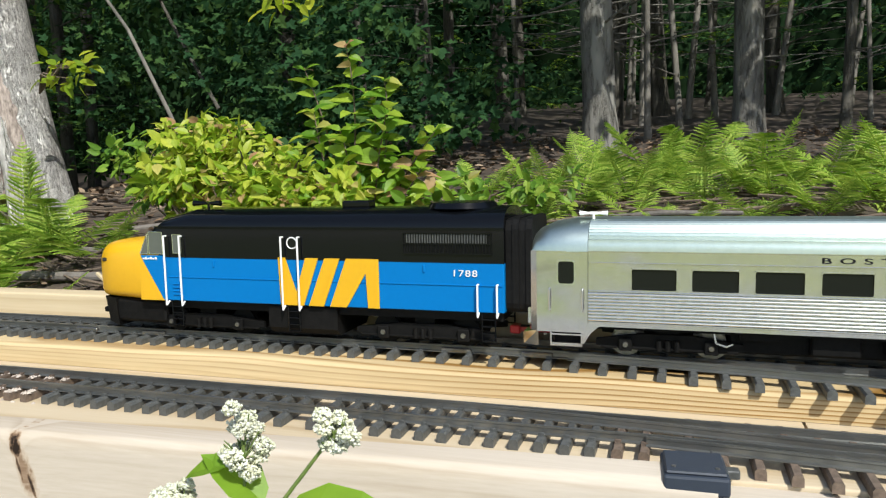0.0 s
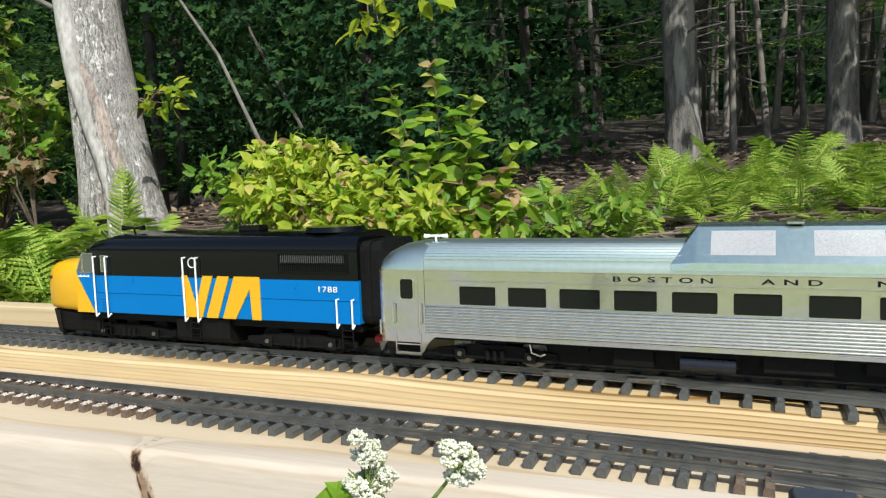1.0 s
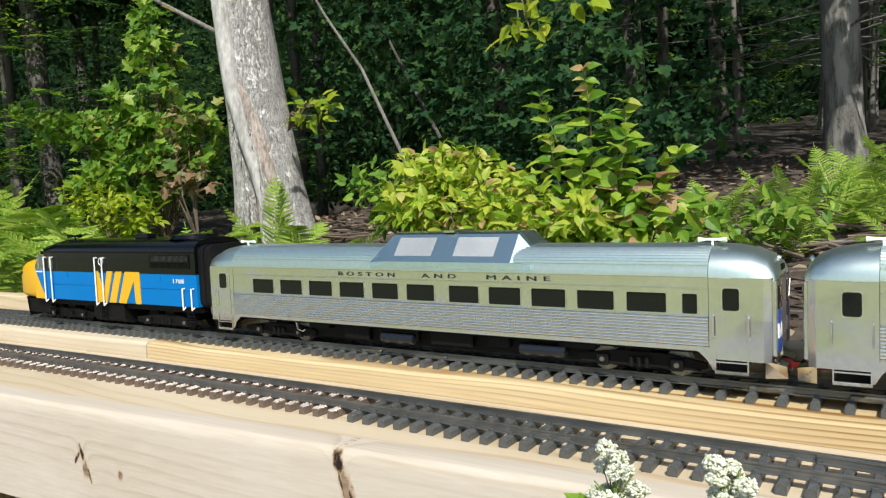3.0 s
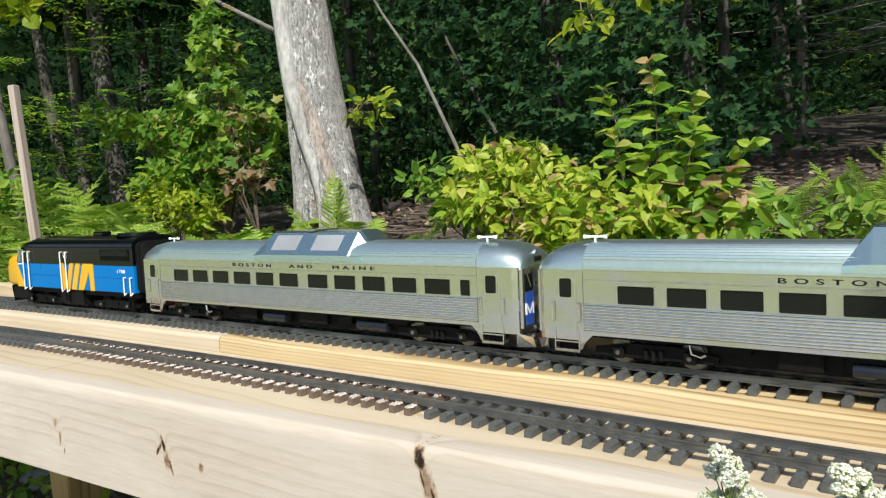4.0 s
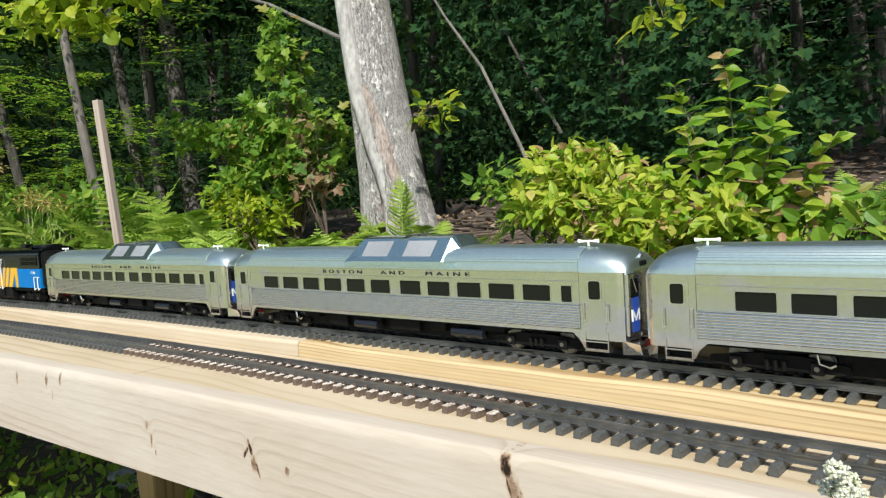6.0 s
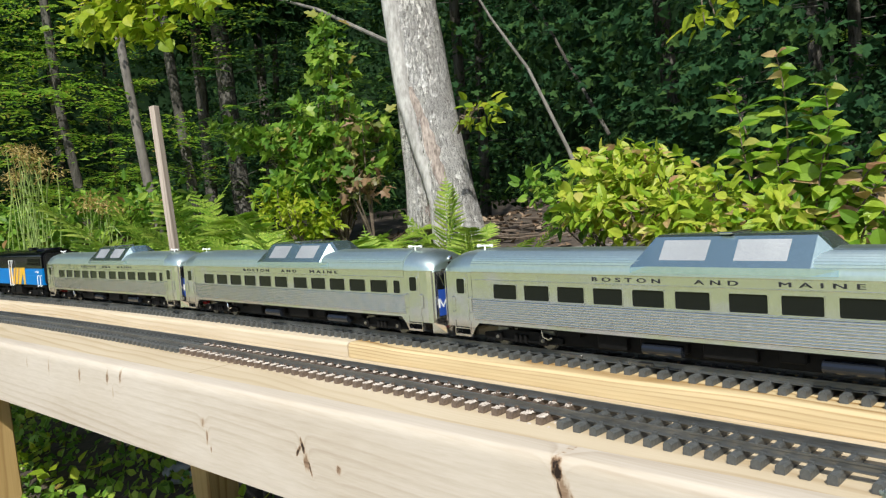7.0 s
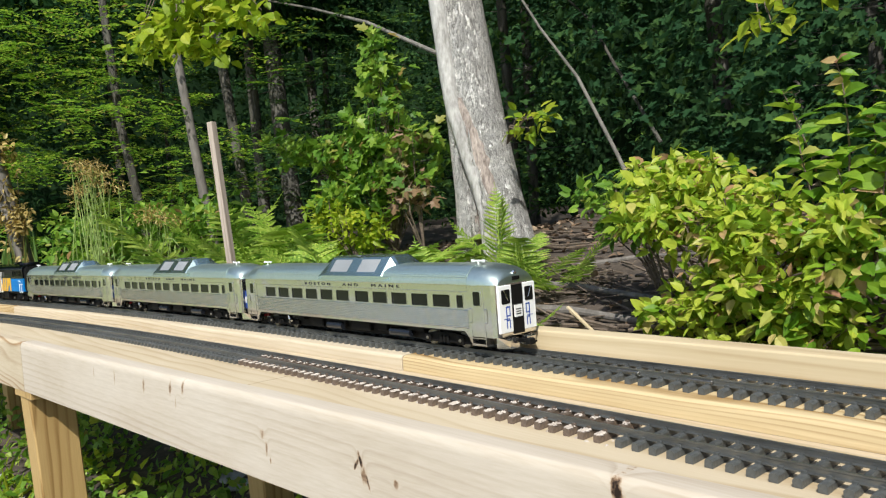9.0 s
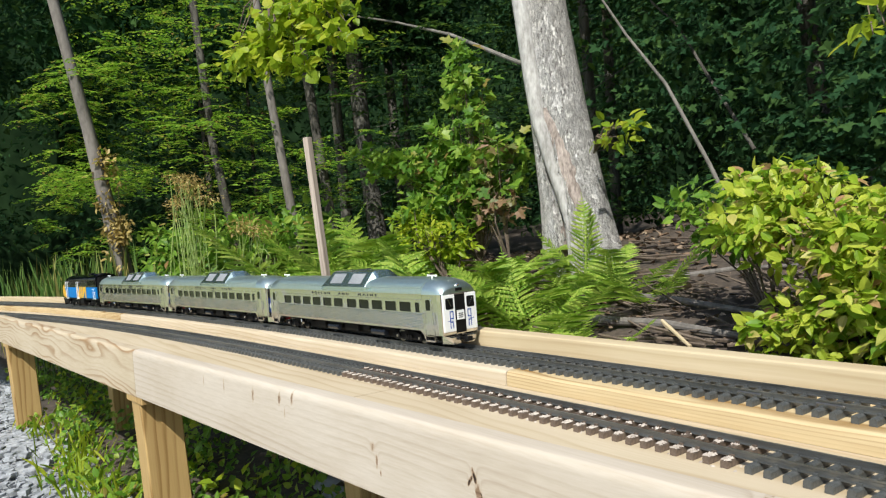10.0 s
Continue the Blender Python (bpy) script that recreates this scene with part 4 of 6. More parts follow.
            part("air_tank", bm, TANK, car, "dark glossy underfloor tank")
    # dark block added to stand in for the shade beneath the car
    bm = bmesh.new()
    box(bm, -0.225, 0.225, -0.030, 0.030, 0.0270, 0.0500, 0.002)
    part("underfloor_shade_block", bm, SOOT, car)
    for x0, x1 in ((-0.215, -0.175), (0.190, 0.235)):
        bm = bmesh.new()
        box(bm, x0, x1, -0.043, 0.043, 0.044, 0.0515)
        part("underfloor_frame", bm, SOOT, car)
    for s in (-1, 1):
        bm = bmesh.new()
        bent(bm, [(-0.240, s * 0.044, 0.050), (-0.238, s * 0.044, 0.040), (-0.228, s * 0.044, 0.037), (-0.222, s * 0.044, 0.040)], 0.0016)
        part("step_bracket", bm, CHROME, car)
    return car


car_1 = passenger_car("ribbed silver railcar with dark windows behind the locomotive", "blue")
car_2 = passenger_car("ribbed silver railcar in the middle of the train", "blue")
car_3 = passenger_car("ribbed silver railcar with white end panels at the tail", "white")


def locomotive():
    lo = thing("locomotive", "blue and yellow diesel locomotive with a black roof", "locomotive")
    R, CAB = 0.2500, -0.2020
    hw = 0.0518
    # black upper body
    def outline(w, z0, z1, zr):
        return [(-w, z0), (-w, z1)] + roof_line(w, z1, zr, 16, 2.6)[1:-1] + [(w, z1), (w, z0)]
    bm = bmesh.new()
    secs = []
    for x, w, z1, zr in ((-0.2280, hw - 0.004, 0.1290, 0.1310), (CAB - 0.006, hw - 0.0015, 0.1500, 0.1560), (CAB + 0.010, hw, 0.1550, 0.1700), (CAB + 0.045, hw, 0.1560, 0.1780), (R, hw, 0.1560, 0.1790)):
        secs.append([(x, y, z) for y, z in outline(w, 0.1180, z1, zr)])
    loft(bm, secs)
    body = part("upper_body", bm, BLACK, lo, "black upper body and roof", smooth=True)
    # lower body
    bm = bmesh.new()
    box(bm, -0.200, R, -hw + 0.0004, hw - 0.0004, 0.0630, 0.1200, 0.0008)
    part("lower_body", bm, BLUE, lo, "bright blue lower side")
    for s in (-1, 1):
        bm = bmesh.new()
        box(bm, -0.185, R - 0.001, *sorted((s * (hw - 0.001), s * (hw + 0.0006))), 0.0925, 0.0937, 0.0003)
        part("side_rib", bm, BLUE, lo)
        bm = bmesh.new()
        box(bm, CAB, R, *sorted((s * (hw - 0.0012), s * (hw + 0.0012))), 0.1540, 0.1572)
        for i in range(150):
            x = CAB + 0.0015 + i * (R - CAB) / 150
            box(bm, x, x + 0.0014, *sorted((s * (hw + 0.0006), s * (hw + 0.0020))), 0.1545, 0.1567)
        part("rivet_strip", bm, BLACK, lo, "row of rivets under the roof")
    # nose
    bm = bmesh.new()
    secs = []
    for x, w, z0, z1, p in ((-0.1995, hw, 0.0600, 0.1395, 5.0), (-0.236, hw - 0.0005, 0.0600, 0.1395, 4.5), (-0.262, hw - 0.003, 0.0600, 0.1388, 3.6), (-0.282, hw - 0.006, 0.0600, 0.1375, 3.4), (-0.2980, hw - 0.011, 0.0603, 0.1345, 3.2), (-0.3050, hw - 0.017, 0.0606, 0.1305, 3.2)):
        mid, half = (z0 + z1) / 2, (z1 - z0) / 2
        ring = []
        for i in range(32):
            a = 2 * math.pi * i / 32
            c, q = math.cos(a), math.sin(a)
            zz = mid + half * math.copysign(abs(q) ** (2 / p), q)
            if q < 0:
                zz = mid + half * math.copysign(abs(q) ** (2 / 8.0), q)
            ring.append((x, w * math.copysign(abs(c) ** (2 / p), c), zz))
        secs.append(ring)
    loft(bm, secs)
    part("nose", bm, YELLOW, lo, "rounded yellow nose", smooth=True)
    bm = bmesh.new()
    box(bm, -0.280, -0.200, -hw + 0.010, hw - 0.010, 0.030, 0.061, 0.004)
    loft(bm, [[(-0.306, y, z) for y, z in ((-0.030, 0.061), (0.030, 0.061), (0.024, 0.026), (-0.024, 0.026))], [(-0.275, y, z) for y, z in ((-0.046, 0.061), (0.046, 0.061), (0.042, 0.024), (-0.042, 0.024))]])
    part("pilot", bm, SOOT, lo, "black pilot under the nose")
    for s in (-1, 1):
        y0, y1 = sorted((s * (hw - 0.0006), s * (hw + 0.0006)))
        # yellow wedge on the side
        bm = bmesh.new()
        plate(bm, [(-0.2290, 0.0625), (-0.1935, 0.0625), (-0.2270, 0.1200)], y0, y1)
        part("wedge", bm, YELLOW, lo)
        bm = bmesh.new()
        plate(bm, [(-0.1995, 0.0632), (-0.1925, 0.0632), (-0.1925, 0.1200), (-0.2260, 0.1200)], *sorted((s * (hw - 0.0006), s * (hw + 0.0003))))
        part("wedge_field", bm, BLUE, lo)
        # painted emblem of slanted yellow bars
        for pts in ([(-0.0270, 0.1205), (-0.0200, 0.1205), (-0.0100, 0.0790), (0.0000, 0.1205), (0.0125, 0.1205), (-0.0030, 0.0632), (-0.0255, 0.0632)],
                    [(0.0185, 0.1205), (0.0330, 0.1205), (0.0165, 0.0632), (0.0020, 0.0632)],
                    [(0.0390, 0.1205), (0.0690, 0.1205), (0.0690, 0.0632), (0.0585, 0.0632), (0.0570, 0.1040), (0.0385, 0.0632), (0.0225, 0.0632)]):
            bm = bmesh.new()
            plate(bm, [(-0.027 + (x + 0.027) * 1.354, z) for x, z in pts], *sorted((s * (hw - 0.0003), s * (hw + 0.0012))))
            part("emblem_bar", bm, YELLOW, lo, "slanted yellow painted bar")
        # cab windows
        for pts in ([(-0.2265, 0.1222), (-0.2140, 0.1222), (-0.2140, 0.1480)], [(-0.2120, 0.1222), (-0.1915, 0.1222), (-0.1915, 0.1500), (-0.2120, 0.1500)], [(-0.1760, 0.1235), (-0.1640, 0.1235), (-0.1640, 0.1470), (-0.1760, 0.1470)]):
            bm = bmesh.new()
            plate(bm, pts, *sorted((s * (hw - 0.002), s * (hw + 0.0007))))
            w = part("cab_window", bm, CAB_GLASS, lo, "cab window with a pale reflection in its colour")
            bm = bmesh.new()
            pp = pts + [pts[0]]
            for a, b in zip(pp, pp[1:]):
                rod(bm, (a[0], s * (hw + 0.0008), a[1]), (b[0], s * (hw + 0.0008), b[1]), 0.0007, 0.0007, 6)
            part("window_frame", bm, CHROME, w)
        # porthole
        bm = bmesh.new()
        rod(bm, (-0.0075, s * (hw - 0.001), 0.1380), (-0.0075, s * (hw + 0.0006), 0.1380), 0.0062, 0.0062, 20)
        w = part("porthole", bm, GLASS, lo)
        bm = bmesh.new()
        ring = [(-0.0075 + 0.0066 * math.cos(2 * math.pi * i / 20), s * (hw + 0.0006), 0.1380 + 0.0066 * math.sin(2 * math.pi * i / 20)) for i in range(21)]
        bent(bm, ring, 0.0008, 5)
        part("porthole_ring", bm, WHITE, w)
        # radiator grille
        bm = bmesh.new()
        g0, g1 = 0.1330, 0.2370
        box(bm, g0, g1, *sorted((s * (hw - 0.003), s * (hw + 0.0003))), 0.1270, 0.1520)
        grille = part("radiator_grille", bm, SOOT, lo, "black slatted radiator grille")
        # paler strip imitating background light that shows between the slats
        bm = bmesh.new()
        box(bm, g0 + 0.003, g1 - 0.006, *sorted((s * (hw - 0.002), s * (hw + 0.0006))), 0.1400, 0.1500)
        part("gap_light_strip", bm, TIE_BLACK, grille, "grey strip standing in for light between the slats")
        bm = bmesh.new()
        for i in range(34):
            x = g0 + 0.001 + i * (g1 - g0 - 0.002) / 33
            box(bm, x - 0.0005, x + 0.0005, *sorted((s * hw, s * (hw + 0.0016))), 0.1275, 0.1515)
        for z in (0.1275, 0.1385, 0.1505):
            box(bm, g0, g1, *sorted((s * hw, s * (hw + 0.0019))), z, z + 0.0012)
        part("slat", bm, BLACK, grille)
        # handrails
        for x, za, zb in ((-0.1860, 0.0580, 0.1450), (-0.1630, 0.0580, 0.1450), (-0.0200, 0.0580, 0.1450), (0.0020, 0.0580, 0.1450), (0.2210, 0.0590, 0.0945), (0.2430, 0.0590, 0.0945)):
            bm = bmesh.new()
            bent(bm, [(x, s * hw, zb), (x, s * (hw + 0.0055), zb), (x, s * (hw + 0.0055), za), (x, s * hw, za + 0.004)], 0.0012, 7)
            part("handrail", bm, WHITE, lo, "white handrail")
        # ladders
        for x in (-0.175, -0.009, 0.232):
            bm = bmesh.new()
            for k in (-0.0075, 0.0075):
                rod(bm, (x + k, s * (hw - 0.001), 0.062), (x + k, s * (hw - 0.001), 0.0300), 0.0009, 0.0009, 6)
            for z in (0.0550, 0.0470, 0.0390, 0.0310):
                box(bm, x - 0.0075, x + 0.0075, *sorted((s * (hw - 0.005), s * (hw + 0.0005))), z, z + 0.0010)
            part("ladder", bm, BLACK, lo)
        # louvres and latches
        bm = bmesh.new()
        for z in (0.0700, 0.0745, 0.0790, 0.0835):
            box(bm, -0.1790, -0.1690, *sorted((s * (hw - 0.0005), s * (hw + 0.0010))), z, z + 0.0016, 0.0004)
        part("louvre", bm, BLUE, lo)
        for x in (-0.118, 0.158):
            bm = bmesh.new()
            box(bm, x - 0.0012, x + 0.0012, *sorted((s * (hw - 0.0005), s * (hw + 0.0012))), 0.1070, 0.1150, 0.0005)
            part("latch", bm, BLUE, lo)
        letters("1788", 0.0105, 0.1930 if s < 0 else 0.2200, s * (hw + 0.0004), 0.1030, 0 if s < 0 else 180, WHITE, lo, wide=0.0270, label="white road number")
        bm = bmesh.new()
        for i in range(6):
            box(bm, -0.2230 + i * 0.0038, -0.2203 + i * 0.0038, *sorted((s * hw, s * (hw + 0.0010))), 0.1150, 0.1168 + 0.0012 * (i % 2))
        part("name_bar", bm, WHITE, lo, "small white bars of illegible script")
    # nose lamps
    bm = bmesh.new()
    rod(bm, (-0.3125, 0, 0.112), (-0.295, 0, 0.112), 0.0065, 0.0065, 16)
    part("headlight", bm, CHROME, lo)
    for s in (-1, 1):
        bm = bmesh.new()
        box(bm, -0.2960, -0.2800, s * 0.0375 - 0.006, s * 0.0375 + 0.006, 0.1095, 0.1145, 0.001)
        part("number_board", bm, INK, lo)
        bm = bmesh.new()
        box(bm, -0.2960, -0.2870, s * 0.034 - 0.003, s * 0.034 + 0.003, 0.1100, 0.1140, 0.001)
        part("marker_lamp", bm, RED, lo)
    # windscreen
    for s in (-1, 1):
        bm = bmesh.new()
        ring = [(-0.2270, s * 0.003, 0.1320), (-0.2255, s * 0.042, 0.1320), (-0.2115, s * 0.042, 0.1500), (-0.2130, s * 0.003, 0.1510)]
        loft(bm, [ring, [(x - 0.0012, y, z + 0.0010) for x, y, z in ring]])
        part("windscreen", bm, GLASS, lo)
    # roof kit
    bm = bmesh.new()
    rod(bm, (0.190, 0, 0.1770), (0.190, 0, 0.1835), 0.042, 0.038, 32)
    part("roof_fan", bm, BLACK, lo, "round black roof fan housing", smooth=True)
    bm = bmesh.new()
    box(bm, 0.040, 0.075, -0.012, 0.012, 0.1770, 0.1860, 0.002)
    part("exhaust_stack", bm, BLACK, lo)
    bm = bmesh.new()
    rod(bm, (-0.150, -0.010, 0.176), (-0.150, -0.010, 0.184), 0.0016)
    rod(bm, (-0.172, -0.010, 0.184), (-0.152, -0.010, 0.184), 0.0040, 0.0016, 10)
    rod(bm, (-0.148, -0.010, 0.184), (-0.132, -0.010, 0.184), 0.0016, 0.0040, 10)
    part("air_horn", bm, BLACK, lo)
    # rear bellows
    bm = bmesh.new()
    for i, x in enumerate((0.2505, 0.258, 0.2655, 0.273)):
        k = 0.0015 * (i % 2)
        loft(bm, [[(xx, y, z) for y, z in rounded(-0.0455 - k, 0.0455 + k, 0.062, 0.166 + k, 0.012)] for xx in (x, x + 0.0074)])
    part("gangway_bellows", bm, SOOT, lo, "black folded gangway bellows")
    # running gear
    bm = bmesh.new()
    box(bm, -0.200, R - 0.004, -hw + 0.010, hw - 0.010, 0.052, 0.0635)
    part("underframe", bm, SOOT, lo)
    bm = bmesh.new()
    loft(bm, [[(x, y, z) for y, z in ((-0.047, 0.060), (-0.047, 0.034), (-0.038, 0.026), (0.038, 0.026), (0.047, 0.034), (0.047, 0.060))] for x in (-0.046, 0.046)])
    part("fuel_tank", bm, SOOT, lo, "black fuel tank")
    for x in (-0.145, 0.150):
        truck(lo, x, 0.098, 0.0165, SOOT)
    for x, d in ((0.250, 1), (-0.290, -1)):
        bm = bmesh.new()
        box(bm, *sorted((x, x + d * 0.044)), -0.004, 0.004, 0.033, 0.040, 0.001)
        part("coupler", bm, SOOT, lo)
    bm = bmesh.new()
    box(bm, 0.284, 0.300, -0.012, 0.004, 0.038, 0.045, 0.0015)
    part("gladhand", bm, RED, lo, "red plastic coupler pin")
    return lo


loco = locomotive()


# ---- how the train runs ----
def train_rows(offset):
    """The middle of a vehicle, offset from the first railcar's, along the line."""
    rows = []
    for t, x in TRAIN:
        m = x + offset
        rows.append((t, pose(m, far_y(m), FAR_Z, 0, 0, math.degrees(math.atan(lean_at(m))))))
    return rows


# time, and where the middle of the first railcar is
TRAIN = [(t, w + 0.322) for t, w in ((0.0, 0.258), (0.5, 0.106), (1.0, -0.049), (1.5, -0.196), (2.0, -0.345), (2.5, -0.497), (3.2, -0.760), (4.0, -1.080), (4.5, -1.284), (5.0, -1.495), (5.7, -1.800), (6.5, -2.152), (7.0, -2.365), (7.5, -2.578), (8.0, -2.800), (8.5, -3.02), (9.0, -3.230), (9.5, -3.450), (10.0, -3.680))]


# ---- plants ----
def leaf_arrays(base, direction, normal, length, width, fold=0.25, droop=0.15, shape="plain"):
    """Many leaves at once, along a midrib: plain (two quads), ovate (rounded, bent) or maple (five lobes)."""
    base, d, nrm = (np.asarray(a, float) for a in (base, direction, normal))
    d = d / np.linalg.norm(d, axis=1, keepdims=True)
    side = np.cross(d, nrm)
    side /= np.linalg.norm(side, axis=1, keepdims=True) + 1e-9
    up = np.cross(side, d)
    L, W = np.asarray(length)[:, None], np.asarray(width)[:, None]
    if shape == "maple":
        half = [(-0.06, 0.20), (0.02, 0.46), (0.17, 0.36), (0.30, 0.47), (0.52, 0.66), (0.50, 0.34), (0.60, 0.20), (0.74, 0.27)]
        spots = [(0.0, 0.0)] + half + [(1.0, 0.0)] + [(u, -v) for u, v in reversed(half)] + [(0.32, 0.0)]
        quads = [(len(spots) - 1, i, (i + 1) % (len(spots) - 1)) for i in range(len(spots) - 1)]
    elif shape == "ovate":
        half = [(0.10, 0.28), (0.36, 0.50), (0.66, 0.38), (0.88, 0.15)]
        spots = [(0.0, 0.0), (0.30, 0.0), (0.65, 0.0), (1.0, 0.0)] + half + [(u, -v) for u, v in half]
        quads = [(0, 4, 5, 1), (1, 5, 6, 2), (2, 6, 7, 3), (1, 9, 8, 0), (2, 10, 9, 1), (3, 11, 10, 2)]
    else:
        spots = [(0.0, 0.0), (0.33, 0.5), (0.70, 0.36), (1.0, 0.0), (0.70, -0.36), (0.33, -0.5)]
        quads = [(0, 1, 2, 3), (0, 3, 4, 5)]
    p = [base + d * L * u + side * W * v + up * (W * fold * abs(v) - L * droop * u * u) for u, v in spots]
    v = np.stack(p, 1).reshape(-1, 3)
    k = np.arange(len(base)) * len(spots)
    f = np.concatenate([np.stack([k + i for i in q], 1) for q in quads])
    return v, f


def leaves_object(name, sets, material, parent=None, label=""):
    v = np.concatenate([s[0] for s in sets])
    off, fs = 0, []
    for s in sets:
        fs.append(s[1] + off)
        off += len(s[0])
    return raw(name, v.tolist(), np.concatenate(fs).tolist(), material, parent, label)


def unit(rng, n):
    a = rng.normal(size=(n, 3))
    return a / np.linalg.norm(a, axis=1, keepdims=True)


def foliage(rng, centres, radius, per, size, lift=0.3, flat=0.6, wide=0.55, shape="plain"):
    """Leaves round twig ends: centres (n, 3)."""
    c = np.repeat(np.asarray(centres, float), per, 0)
    n = len(c)
    off = unit(rng, n) * (radius * rng.uniform(0.15, 1.0, n) ** 0.6)[:, None] * np.array([1, 1, flat])
    d = off + np.array([0, 0, lift * radius]) * rng.normal(size=(n, 1)) + rng.normal(size=(n, 3)) * radius * 0.35 + np.array([0, -0.15 * radius, -0.12 * radius])
    nrm = np.array([-0.1, -0.55, 0.9]) + rng.normal(size=(n, 3)) * 0.38
    L = size * rng.uniform(0.6, 1.25, n)
    return leaf_arrays(c + off, d, nrm, L, L * wide * rng.uniform(0.8, 1.2, n), shape=shape)


def fans(rng, centres, reach, pairs, size, wide=0.5):
    """Flat, level sprays: leaves in two ranks along three twigs that fork from a centre."""
    c = np.asarray(centres, float)
    base, d, nrm = [], [], []
    turn = rng.uniform(0, 2 * math.pi, len(c))
    tilt = rng.normal(size=(len(c), 1)) * 0.12
    span = reach * rng.uniform(0.6, 1.3, (len(c), 1))
    for fork in (-0.65, 0.0, 0.65):
        a = turn + fork + rng.normal(size=len(c)) * 0.12
        ax = np.stack([np.cos(a), np.sin(a), np.zeros(len(c))], 1) + np.array([0, 0, 1.0]) * (tilt - 0.08)
        sd = np.stack([-np.sin(a), np.cos(a), np.zeros(len(c))], 1)
        for i in range(pairs):
            q = (i + 0.6) / pairs
            for s_ in (-1, 1):
                base.append(c + ax * span * q - np.array([0, 0, 0.18]) * span * q * q)
                d.append(ax * 0.7 + sd * s_ + rng.normal(size=c.shape) * 0.16)
                nrm.append(np.array([0, -0.12, 1.0]) + rng.normal(size=c.shape) * 0.22)
    base, d, nrm = (np.concatenate(a) for a in (base, d, nrm))
    L = size * rng.uniform(0.6, 1.25, len(base))
    return leaf_arrays(base, d, nrm, L, L * wide, 0.2, 0.12)


def stems(bm, base, tips, r=0.006, rng=None):
    b = Vector(base)
    for t in tips:
        t = Vector(t)
        mid = b.lerp(t, 0.5) + Vector((rng.normal() * 0.03, rng.normal() * 0.03, 0.05))
        rod(bm, b, mid, r, r * 0.7, 6)
        rod(bm, mid, t, r * 0.7, r * 0.3, 6)


def shoot(rng, bm, pts, size):
    """An upright shoot with leaves set by turns along it, the youngest at its tip."""
    p = [Vector(a) for a in pts]
    fine = []
    for q in np.linspace(0, 1, 15):
        a, b = p[0].lerp(p[1], q), p[1].lerp(p[2], q)
        fine.append(a.lerp(b, q))
    for i, (a, b) in enumerate(zip(fine, fine[1:])):
        rod(bm, a, b, 0.0042 - 0.0002 * i, 0.0040 - 0.0002 * i, 5)
    base, d, L = [], [], []
    a0 = rng.uniform(0, 6.28)
    for i in range(3, 15):
        a = a0 + i * 2.4
        for k in range(2 if i < 14 else 3):
            base.append(fine[i])
            d.append((math.cos(a + k * 2.6), 0.7 * math.sin(a + k * 2.6) - 0.25, 0.10 + 0.03 * i + rng.normal() * 0.25))
            L.append(size * rng.uniform(0.75, 1.2) * (1.0 if i < 13 else 0.75))
    n = len(base)
    L = np.array(L)
    return leaf_arrays(base, d, np.array([0.1, -0.5, 0.9]) + rng.normal(size=(n, 3)) * 0.3, L, L * 0.68, 0.3, 0.42, "ovate")


def shrub(base, blobs, seed, material, label, size=0.05, density=1.0, wide=0.55, category="shrub", per=14, shape="ovate", shoots=()):
    """A leafy shrub; blobs are (x, y, z, rx, ry, rz) masses that its twigs fill."""
    rng = np.random.default_rng(seed)
    sh = thing("shrub", label, category)
    bm = bmesh.new()
    cs = []
    for x, y, z, rx, ry, rz in blobs:
        n = max(3, int(density * 900 * rx * rz ** 0.5 * ry ** 0.3))
        u = unit(rng, n) * (rng.uniform(0.1, 1.0, (n, 1)) ** 0.45)
        pts = u * (rx, ry, rz) + (x, y, z)
        cs.append(pts)
        stems(bm, base, pts[: max(4, n // 6)], 0.005, rng)
    sets = [foliage(rng, np.concatenate(cs), size * 1.2, per, size, wide=wide, shape=shape)]
    for pts in shoots:
        sets.append(shoot(rng, bm, pts, size))
    part("stem", bm, TWIG, sh)
    leaves_object("foliage", sets, material, sh)
    return sh


